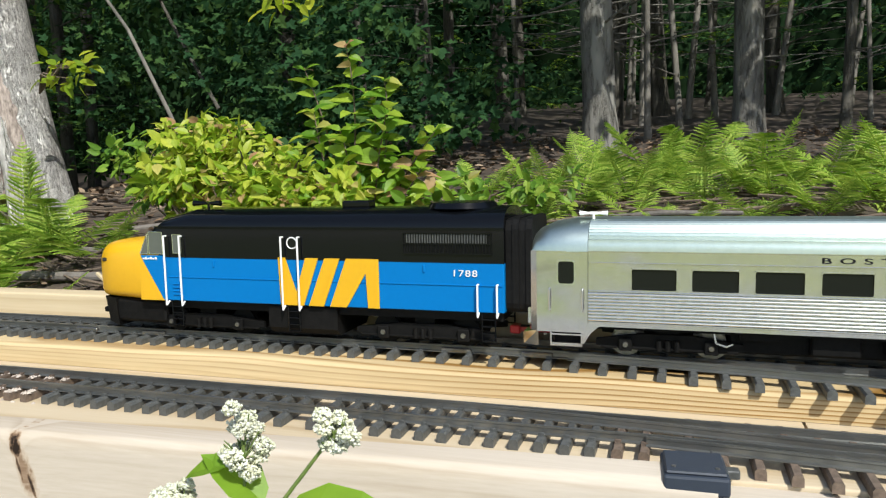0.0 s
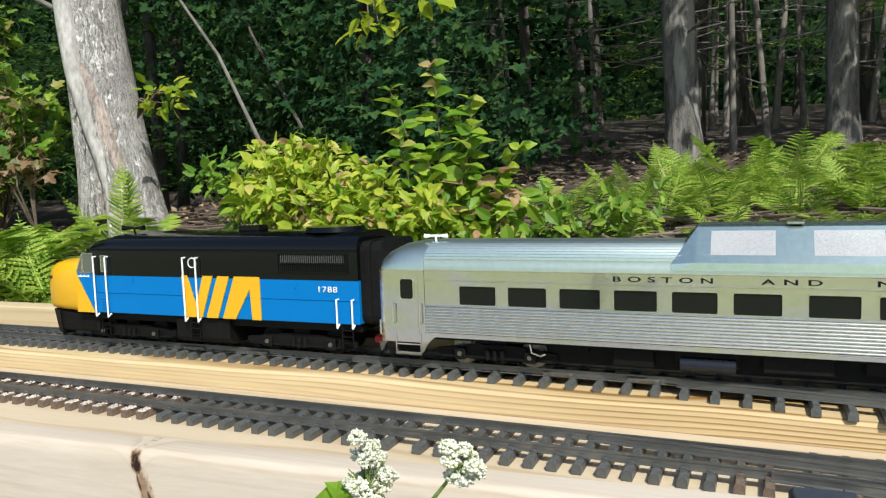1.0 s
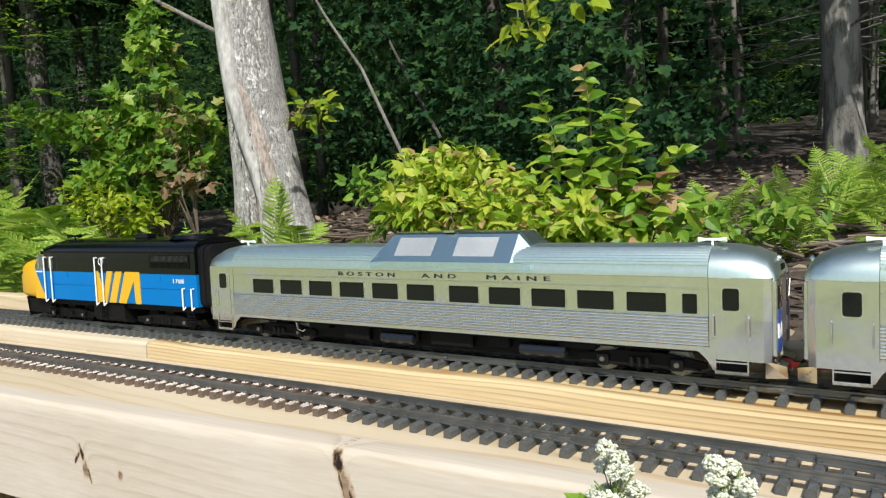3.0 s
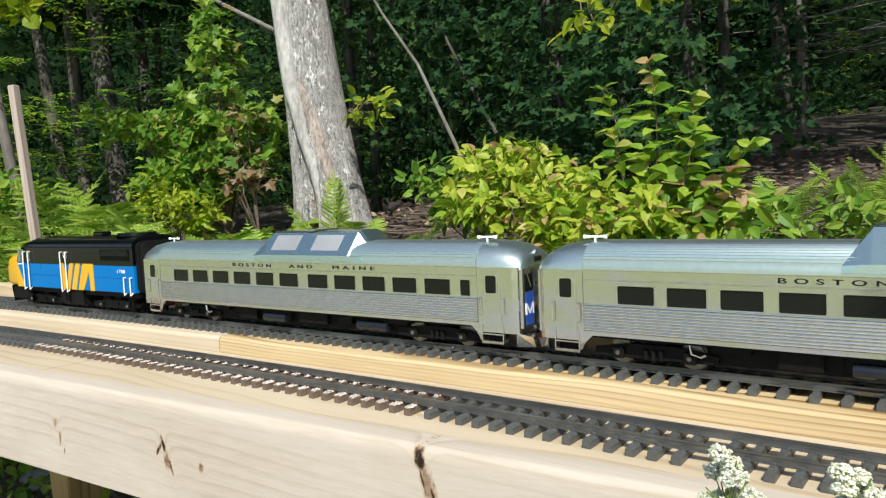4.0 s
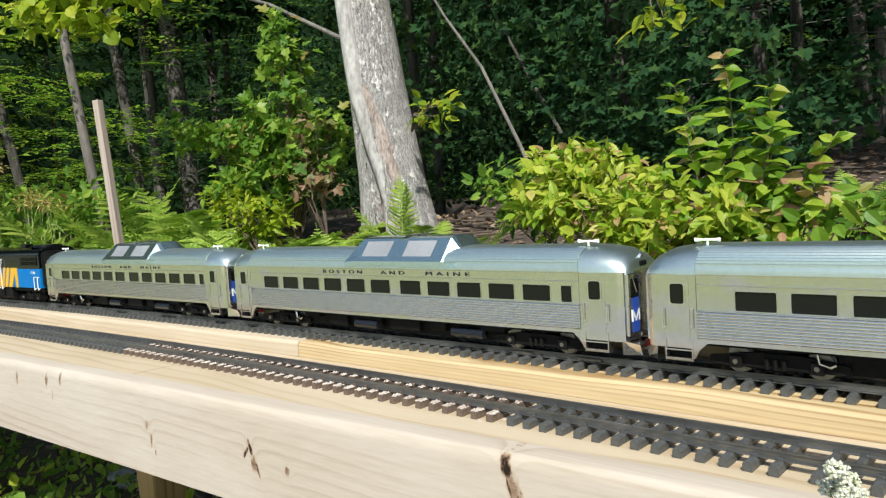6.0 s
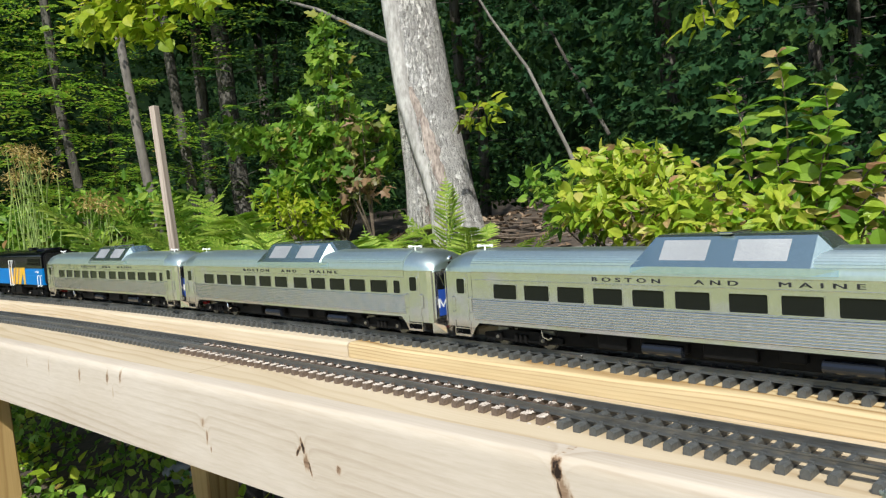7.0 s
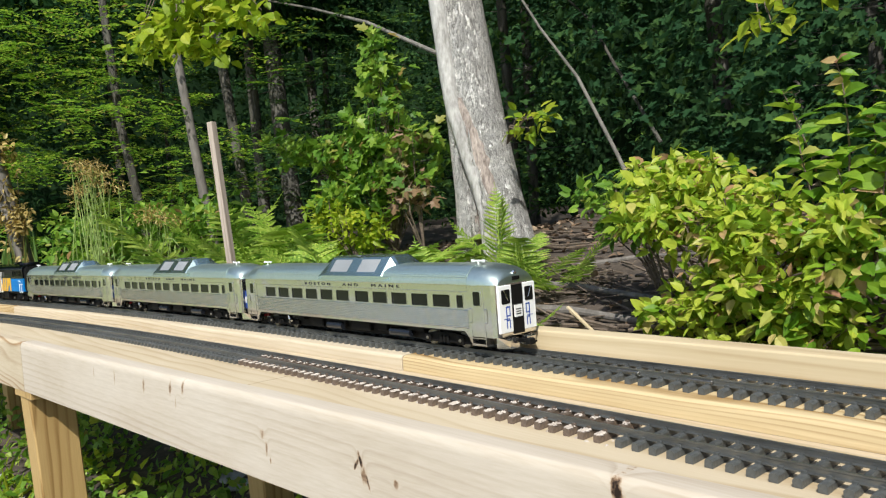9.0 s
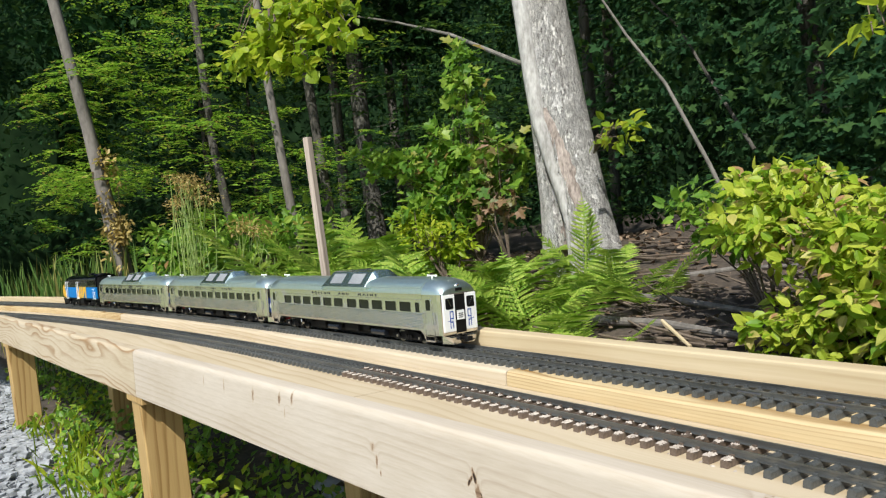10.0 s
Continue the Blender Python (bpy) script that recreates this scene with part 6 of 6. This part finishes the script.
# --- leaves of the woods
def wood_leaves():
    """Understorey of the woods and an added shading canopy, in many small sprays."""
    rng = np.random.default_rng(77)
    def sprays(name, n, box_, per, size, material, label, cond=None, radius=0.16, flat=0.35, shape="plain", wide=0.55):
        lo, hi = np.array(box_[0], float), np.array(box_[1], float)
        c = rng.uniform(lo, hi, (n, 3))
        keep = np.array([noise.noise((p[0] * 0.9, p[1] * 0.9, p[2] * 1.1)) > -0.05 for p in c])
        c = c[keep]
        if cond is not None:
            c = c[np.array([cond(p) for p in c])]
        g = np.array([float(ground_z(p[0], p[1])) for p in c])
        c = c[c[:, 2] > g + 0.05]
        o = leaves_object(name, [foliage(rng, c, radius, per, size, flat=flat, shape=shape, wide=wide)], material)
        tagged(o, label, "foliage", kind="stuff")
    def levels(n, box_, reach, pairs, size, material, label, floor=0.0, bands=3.2):
        """Level sprays in uneven storeys."""
        c = rng.uniform(box_[0], box_[1], (n, 3))
        c = c[np.array([noise.noise((p[0] * 0.8, p[1] * 0.8, p[2] * bands + 5)) > floor for p in c])]
        c = c[c[:, 2] > np.array([float(ground_z(p[0], p[1])) for p in c]) + 0.1]
        o = leaves_object("understorey_leaves", [fans(rng, c, reach, pairs, size)], material)
        tagged(o, label, "foliage", kind="stuff")
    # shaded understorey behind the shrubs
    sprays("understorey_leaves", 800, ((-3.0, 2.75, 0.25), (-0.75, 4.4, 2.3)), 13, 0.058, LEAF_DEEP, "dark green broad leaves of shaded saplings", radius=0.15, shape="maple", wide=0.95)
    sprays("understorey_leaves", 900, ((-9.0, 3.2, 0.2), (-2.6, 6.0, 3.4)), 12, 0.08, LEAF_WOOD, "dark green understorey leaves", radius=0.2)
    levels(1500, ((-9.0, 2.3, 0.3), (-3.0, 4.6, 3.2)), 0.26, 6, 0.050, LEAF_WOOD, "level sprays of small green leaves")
    levels(1150, ((-10.5, 0.9, 0.5), (-5.3, 2.7, 3.4)), 0.30, 7, 0.048, LEAF_LIGHT, "light level sprays at the edge of the woods", 0.05)
    levels(420, ((-10.0, 0.4, 0.2), (-6.4, 1.1, 2.4)), 0.26, 7, 0.046, LEAF_LIGHT, "light level sprays at the edge of the woods", 0.0)
    levels(420, ((-1.4, 5.0, 0.8), (4.2, 9.5, 3.6)), 0.34, 6, 0.055, LEAF_WOOD, "thin level sprays deep in the woods", 0.1)
    # sun flecks imitated by sprays in the paler leaf colour
    levels(330, ((-2.2, 4.6, 0.9), (4.2, 8.5, 3.0)), 0.26, 6, 0.05, LEAF_LIGHT, "paler green sprays standing in for sunlit leaves", 0.0)
    # leaves added overhead, mostly out of view, to shade the floor
    sprays("canopy_leaves", 2300, ((-10.0, 2.1, 2.3), (5.5, 4.8, 4.3)), 30, 0.12, LEAF_DEEP, "leaves added overhead to shade the woods", cond=lambda p: p[0] < -1.2 or noise.noise((p[0] * 2.1, p[1] * 2.1, 7.0)) > 0.05, radius=0.32)
    sprays("canopy_leaves", 340, ((-3.4, 2.2, 2.2), (-0.5, 3.6, 3.2)), 26, 0.10, LEAF_DEEP, "leaves added overhead to shade the woods", radius=0.28)
    # canopy added over the woods to keep direct sun out
    sprays("canopy_leaves", 2200, ((-11.0, 3.0, 2.4), (6.0, 12.0, 6.5)), 17, 0.14, LEAF_DEEP, "leafy canopy added to block the sun", radius=0.5)
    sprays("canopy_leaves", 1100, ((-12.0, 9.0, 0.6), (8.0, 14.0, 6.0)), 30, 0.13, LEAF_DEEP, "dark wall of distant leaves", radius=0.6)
    # more canopy added at the left so the far leaves stay shaded
    sprays("canopy_leaves", 1300, ((-15.0, -4.0, 2.7), (-8.2, 3.0, 5.5)), 34, 0.14, LEAF_DEEP, "leafy canopy added to block the sun", radius=0.5)
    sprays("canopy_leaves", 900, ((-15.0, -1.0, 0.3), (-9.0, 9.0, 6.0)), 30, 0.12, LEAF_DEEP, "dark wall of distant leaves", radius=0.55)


wood_leaves()


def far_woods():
    """A plain shell added behind the trees; the woods' shade is in its near-black colour."""
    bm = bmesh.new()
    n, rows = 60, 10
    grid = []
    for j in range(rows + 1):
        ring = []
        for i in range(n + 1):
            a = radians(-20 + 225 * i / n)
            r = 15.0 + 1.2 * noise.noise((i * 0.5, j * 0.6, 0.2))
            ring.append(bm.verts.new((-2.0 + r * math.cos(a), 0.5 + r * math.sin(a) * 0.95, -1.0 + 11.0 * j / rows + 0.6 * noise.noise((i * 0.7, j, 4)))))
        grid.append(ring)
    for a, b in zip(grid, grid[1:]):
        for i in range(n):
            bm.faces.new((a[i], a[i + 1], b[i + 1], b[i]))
    tagged(part("backdrop", bm, FAR_WOODS, smooth=True), "backdrop shell with the woods' darkness in its colour", "backdrop", kind="structure")


far_woods()
# boughs of large bright leaves hanging into the light
shrub((-3.9, 1.2, 1.9), [(-3.50, 1.02, 1.42, 0.28, 0.2, 0.10), (-3.66, 0.90, 1.30, 0.20, 0.14, 0.08), (-3.38, 1.18, 1.52, 0.24, 0.2, 0.08), (-3.15, 1.1, 1.30, 0.18, 0.15, 0.06), (-4.15, 1.0, 1.40, 0.24, 0.15, 0.07), (-3.40, 1.0, 1.20, 0.20, 0.14, 0.05), (-3.75, 1.0, 1.34, 0.26, 0.16, 0.08)], 91, LEAF_YELLOW, "overhanging bough of large bright leaves", 0.066, 0.55, wide=0.85, category="bough", per=6)
shrub((-0.9, 1.6, 1.1), [(-0.73, 1.43, 0.74, 0.07, 0.06, 0.06), (-0.62, 1.45, 0.80, 0.10, 0.08, 0.03)], 92, LEAF_YELLOW, "small spray of bright hanging leaves", 0.055, 0.8, wide=0.6, category="bough", per=5)

# --- reeds and sedge at the far left
def blades(name, spots, height, seed, material, label, width=0.012):
    rng = np.random.default_rng(seed)
    base, d, L = [], [], []
    for x, y in spots:
        base.append((x, y, float(ground_z(x, y))))
        d.append((rng.normal() * 0.10, rng.normal() * 0.10, 1))
        L.append(height * rng.uniform(0.6, 1.15))
    n = len(base)
    v, f = leaf_arrays(base, d, rng.normal(size=(n, 3)) * (1, 1, 0.05), L, np.full(n, width), 0.2, 0.12)
    tagged(raw(name, v.tolist(), f.tolist(), material), label, "reeds", kind="stuff")


rs = random.Random(31)
blades("reeds", [(rs.uniform(-8.2, -5.4), rs.uniform(-0.1, 0.75)) for i in range(520)], 0.85, 32, REED, "tall green reeds beyond the deck", 0.0055)


def sedge(base, heads, seed):
    """Thin arching stems, each ending in a tan tuft, with loose drooping blades."""
    rng = np.random.default_rng(seed)
    sd = thing("sedge", "tall arching sedge with tan feathery seed heads", "sedge")
    bm = bmesh.new()
    tips = []
    b = np.array(base, float)
    for hx, hy, hz, n, spread in heads:
        for i in range(n):
            foot = b + rng.normal(size=3) * (0.10, 0.06, 0)
            tip = np.array((hx, hy, hz)) + rng.normal(size=3) * (spread, spread * 0.7, spread * 0.45)
            tips.append(tip)
            bow = np.array((rng.normal() * 0.08, 0, 0.10))
            pts = [foot + (tip - foot) * q + bow * math.sin(q * math.pi) for q in np.linspace(0, 1, 7)]
            for p, q in zip(pts, pts[1:]):
                rod(bm, p, q, 0.0028, 0.0024, 5)
    for i in range(26):
        foot = b + rng.normal(size=3) * (0.12, 0.08, 0)
        a, h, r = rng.uniform(0, 2 * math.pi), rng.uniform(0.45, 0.95), rng.uniform(0.2, 0.5)
        pts = [foot + np.array((math.cos(a) * r * q ** 1.6, math.sin(a) * r * 0.6 * q ** 1.6, h * (1.5 * q - 0.85 * q ** 2.4))) for q in np.linspace(0, 1, 9)]
        for p, q in zip(pts, pts[1:]):
            rod(bm, p, q, 0.0030, 0.0024, 5)
    part("stem", bm, STEM_PALE, sd)
    leaves_object("seed_head", [foliage(rng, np.array(tips), 0.055, 34, 0.026, wide=0.28, flat=0.55)], SEED, sd, "tan feathery seed head")


sedge((-4.62, 0.72, float(ground_z(-4.62, 0.72))), ((-4.42, 0.70, 0.70, 16, 0.085), (-4.60, 0.72, 0.62, 8, 0.10), (-4.25, 0.74, 0.60, 5, 0.08)), 33)
sedge((-4.05, 0.92, float(ground_z(-4.05, 0.92))), ((-4.02, 0.90, 0.40, 7, 0.06), (-3.88, 0.92, 0.36, 4, 0.05)), 36)
shrub((-6.7, 0.75, 0.1), [(-6.72, 0.70, 0.9, 0.10, 0.1, 0.35), (-6.6, 0.72, 0.45, 0.16, 0.1, 0.25)], 35, SEED, "yellowing vine on a leaning trunk", 0.05, 0.9, category="vine", per=12)


# --- litter, twigs and logs on the bank
def litter():
    rng = np.random.default_rng(41)
    n = 11000
    x, y = rng.uniform(-7, 4, n), rng.uniform(0.45, 5.0, n)
    z = np.array([float(ground_z(a, b)) for a, b in zip(x, y)]) + 0.02 * rng.uniform(0.6, 1.6, n)
    d = rng.normal(size=(n, 3)) * (1, 1, 0.2)
    L = rng.uniform(0.02, 0.06, n)
    v, f = leaf_arrays(np.stack([x, y, z], 1), d, np.array([0, 0, 1.0]) + rng.normal(size=(n, 3)) * 0.3, L, L * 0.6)
    tagged(raw("leaf_litter", v.tolist(), f.tolist(), LITTER), "dry brown fallen leaves on the bank", "litter", kind="stuff")
    bm = bmesh.new()
    r = random.Random(42)
    for i in range(800):
        px_, py_ = r.uniform(-4.0, 1.2), r.uniform(0.5, 2.6)
        a, l = r.uniform(-0.6, 0.6) + (math.pi if r.random() < 0.5 else 0), r.uniform(0.08, 0.5)
        qx, qy = px_ + l * math.cos(a), py_ + l * math.sin(a)
        rod(bm, (px_, py_, float(ground_z(px_, py_)) + r.uniform(0.01, 0.05)), (qx, qy, float(ground_z(qx, qy)) + r.uniform(0.01, 0.07)), r.uniform(0.002, 0.007), None, 5)
    tagged(part("fallen_twigs", bm, TWIG), "grey dead twigs lying on the bank", "twigs", kind="stuff")


litter()
for i, (a, b, r) in enumerate((((-2.15, 1.75, -0.03), (-1.25, 1.62, -0.06), 0.022), ((-1.95, 1.5, -0.10), (-1.2, 1.45, -0.11), 0.026), ((-2.05, 1.25, -0.17), (-1.3, 1.22, -0.18), 0.020), ((-1.9, 1.95, 0.02), (-1.4, 2.1, 0.06), 0.018), ((0.0, 2.1, 0.06), (0.5, 2.0, 0.09), 0.016), ((-0.3, 2.0, 0.03), (0.15, 2.08, 0.08), 0.012))):
    bm = bmesh.new()
    m = Vector(a).lerp(Vector(b), 0.5) + Vector((0, 0.03, 0.01))
    rod(bm, a, m, r * 0.7, r * 0.6, 9)
    rod(bm, m, b, r * 0.6, r * 0.4, 9)
    tagged(part("fallen_branch", bm, BARK_MID), "grey fallen branch lying on the bank", "branch")
bm = bmesh.new()
rod(bm, (-1.515, 1.42, -0.070), (-1.355, 1.35, -0.135), 0.0068, 0.006, 7)
tagged(part("stick", bm, WOOD_BACK), "pale bare stick lying on the bank", "stick")
bm = bmesh.new()
rod(bm, (0.02, 2.34, 0.16), (0.06, 2.32, 0.02), 0.008, 0.009, 7)
tagged(part("stick", bm, WOOD_POST), "pale bare stick among the ferns", "stick")


# --- undergrowth and gravel below the deck
def low_growth():
    rng = np.random.default_rng(51)
    n = 640
    x, y = rng.uniform(-6.5, -0.6, n), rng.uniform(-0.2, 0.75, n)
    keep = y > -0.10 + 0.04 * rng.normal(size=n)
    x, y = x[keep], y[keep]
    c = np.stack([x, y, np.array([float(ground_z(a, b)) for a, b in zip(x, y)]) + rng.uniform(0.02, 0.16, len(x))], 1)
    o = leaves_object("ground_cover", [foliage(rng, c, 0.07, 11, 0.034, wide=0.75)], LEAF_MAPLE)
    tagged(o, "low green ground cover beneath the deck", "ground cover", kind="stuff")
    c2 = c[rng.uniform(size=len(c)) < 0.12]
    o = leaves_object("ground_cover", [foliage(rng, c2 + (0, -0.05, 0.03), 0.07, 9, 0.042, wide=0.75)], LEAF_YELLOW)
    tagged(o, "bright green seedlings beneath the deck", "ground cover", kind="stuff")


low_growth()


def weeds():
    """Bright weeds and grass where the crushed stone meets the deck's shade."""
    rng = np.random.default_rng(57)
    n = 45
    x = rng.uniform(-4.6, -2.0, n)
    y = -0.16 + 0.05 * np.sin(x * 3) + rng.normal(size=n) * 0.07
    z = np.array([float(ground_z(a, b)) for a, b in zip(x, y)])
    c = np.stack([x, y, z + rng.uniform(0.02, 0.10, n)], 1)
    o = leaves_object("weeds", [foliage(rng, c, 0.06, 9, 0.036, wide=0.6, shape="ovate")], LEAF_LIGHT)
    tagged(o, "bright green weeds at the edge of the stones", "weeds", kind="stuff")
    m = 330
    i = rng.integers(0, n, m)
    base = np.stack([x[i], y[i], z[i]], 1) + rng.normal(size=(m, 3)) * (0.06, 0.04, 0)
    L = rng.uniform(0.05, 0.15, m)
    v, f = leaf_arrays(base, rng.normal(size=(m, 3)) * (0.45, 0.45, 0.1) + (0, 0, 1), rng.normal(size=(m, 3)) * (1, 1, 0.05), L, np.full(m, 0.005), 0.2, 0.35)
    tagged(raw("grass", v.tolist(), f.tolist(), LEAF_YELLOW), "thin yellow-green grass by the stones", "grass", kind="stuff")


weeds()


def gravel():
    rng = np.random.default_rng(52)
    n = 14000
    x = rng.uniform(-6.5, 3.8, n)
    y = rng.uniform(-2.2, -0.05, n)
    edge = -0.13 + 0.05 * np.sin(x * 3)
    keep = (y < edge) | (rng.uniform(size=n) < 0.03)
    x, y = x[keep], y[keep]
    verts, faces = [], []
    for a, b in zip(x, y):
        s = rng.uniform(0.012, 0.032)
        z = float(ground_z(a, b)) + rng.uniform(-0.005, 0.016)
        k = len(verts)
        a_ = rng.uniform(0, math.pi)
        q = np.array([(i_, j_, k_) for i_ in (-1, 1) for j_ in (-1, 1) for k_ in (-1, 1)]) * rng.uniform(0.45, 1.0, (8, 3)) * (s, s * 0.75, s * 0.5)
        q = q @ np.array([(math.cos(a_), math.sin(a_), 0), (-math.sin(a_), math.cos(a_), 0), (rng.normal() * 0.4, rng.normal() * 0.4, 1)])
        verts += (q + (a, b, z)).tolist()
        faces += [(k, k + 1, k + 3, k + 2), (k + 4, k + 6, k + 7, k + 5), (k, k + 4, k + 5, k + 1), (k + 2, k + 3, k + 7, k + 6), (k + 1, k + 5, k + 7, k + 3)]
    tagged(raw("gravel", verts, faces, GRAVEL), "grey crushed stone path beside the deck", "gravel", kind="stuff")


gravel()


# --- white flower heads before the deck
def flower(base, head, r, seed, stretch=1.0, leaves=(), bend=None):
    rng = np.random.default_rng(seed)
    fl = thing("wildflower", "cream-white flower cluster on a green stem", "flower", "white wildflowers")
    bm = bmesh.new()
    b, h = Vector(base), Vector(head)
    mid = Vector(bend) if bend else b.lerp(h, 0.5) + Vector((-0.012, 0, 0.0))
    rod(bm, b, mid, 0.0016, 0.0014, 7)
    rod(bm, mid, h, 0.0014, 0.0011, 7)
    for i in range(16):
        p = unit(rng, 1)[0] * r * (0.7, 0.7, 0.7 * stretch)
        rod(bm, h - Vector((0, 0, r * 0.8)), h + Vector(p), 0.0005, 0.0004, 4)
    part("stem", bm, STEM, fl)
    n = 1700
    heads = unit(rng, 15) * (rng.uniform(0.25, 1, (15, 1)) ** 0.5) * (r * 0.85, r * 0.85, r * stretch) + head
    c = heads[rng.integers(0, 15, n)] + unit(rng, n) * (rng.uniform(0.2, 1, (n, 1)) ** 0.4) * r * 0.40 * (1, 1, 0.7)
    eight = np.array([(1, 0, 0), (0, 1, 0), (-1, 0, 0), (0, -1, 0), (0, 0, 1), (0, 0, -1)], float)
    v = (c[:, None, :] + (eight[None] + rng.normal(size=(n, 6, 3)) * 0.2) * rng.uniform(0.0007, 0.0017, (n, 1, 1))).reshape(-1, 3)
    f = [(6 * q + a, 6 * q + (a + 1) % 4, 6 * q + 4) for q in range(n) for a in range(4)] + [(6 * q + (a + 1) % 4, 6 * q + a, 6 * q + 5) for q in range(n) for a in range(4)]
    raw("blossom", v.tolist(), f, PETAL, fl, "cluster of tiny cream buds")
    for lb, ld, L, W in leaves:
        v, f = leaf_arrays([lb], [ld], [(0.2, -0.4, 1.0)], [L], [W], 0.3, 0.35, "ovate")
        raw("leaf", v.tolist(), f.tolist(), LEAF_LIGHT, fl)
    return fl


flower((0.060, -0.115, -0.55), (0.041, -0.12, 0.081), 0.0165, 1, 1.75, [((0.054, -0.119, 0.040), (-0.9, -0.1, 0.95), 0.052, 0.030), ((0.030, -0.120, 0.063), (-1.0, -0.1, -0.05), 0.036, 0.020)])
flower((0.066, -0.115, -0.55), (0.107, -0.12, 0.093), 0.0150, 2, 1.05, [((0.070, -0.118, 0.038), (1.0, -0.1, 0.35), 0.075, 0.030)], (0.068, -0.118, 0.044))
flower((0.050, -0.115, -0.55), (-0.012, -0.12, 0.036), 0.014, 3, 0.9)


# --- pale stones lying under the deck
def stone(x, y, size, seed):
    bm = bmesh.new()
    bmesh.ops.create_icosphere(bm, subdivisions=3, radius=size)
    for v in bm.verts:
        k = 1 + 0.35 * noise.noise(v.co * (2.2 / size) * 0.6 + Vector((seed, 0, 0)))
        v.co = Vector((v.co.x * 1.5 * k, v.co.y * k, v.co.z * 0.7 * k))
    o = part("stone", bm, GRAVEL, smooth=True)
    o.matrix_basis = pose(x, y, float(ground_z(x, y)) + size * 0.35, 0, 0, seed * 40)
    tagged(o, "pale grey stone lying beneath the deck", "stone")


stone(-2.24, 0.47, 0.040, 1)
stone(-2.16, 0.45, 0.028, 2)
stone(-2.33, 0.50, 0.024, 3)


def motions():
    walk(loco, train_rows(-0.706))
    walk(car_1, train_rows(0.0))
    walk(car_2, train_rows(0.888))
    walk(car_3, train_rows(1.776))


motions()
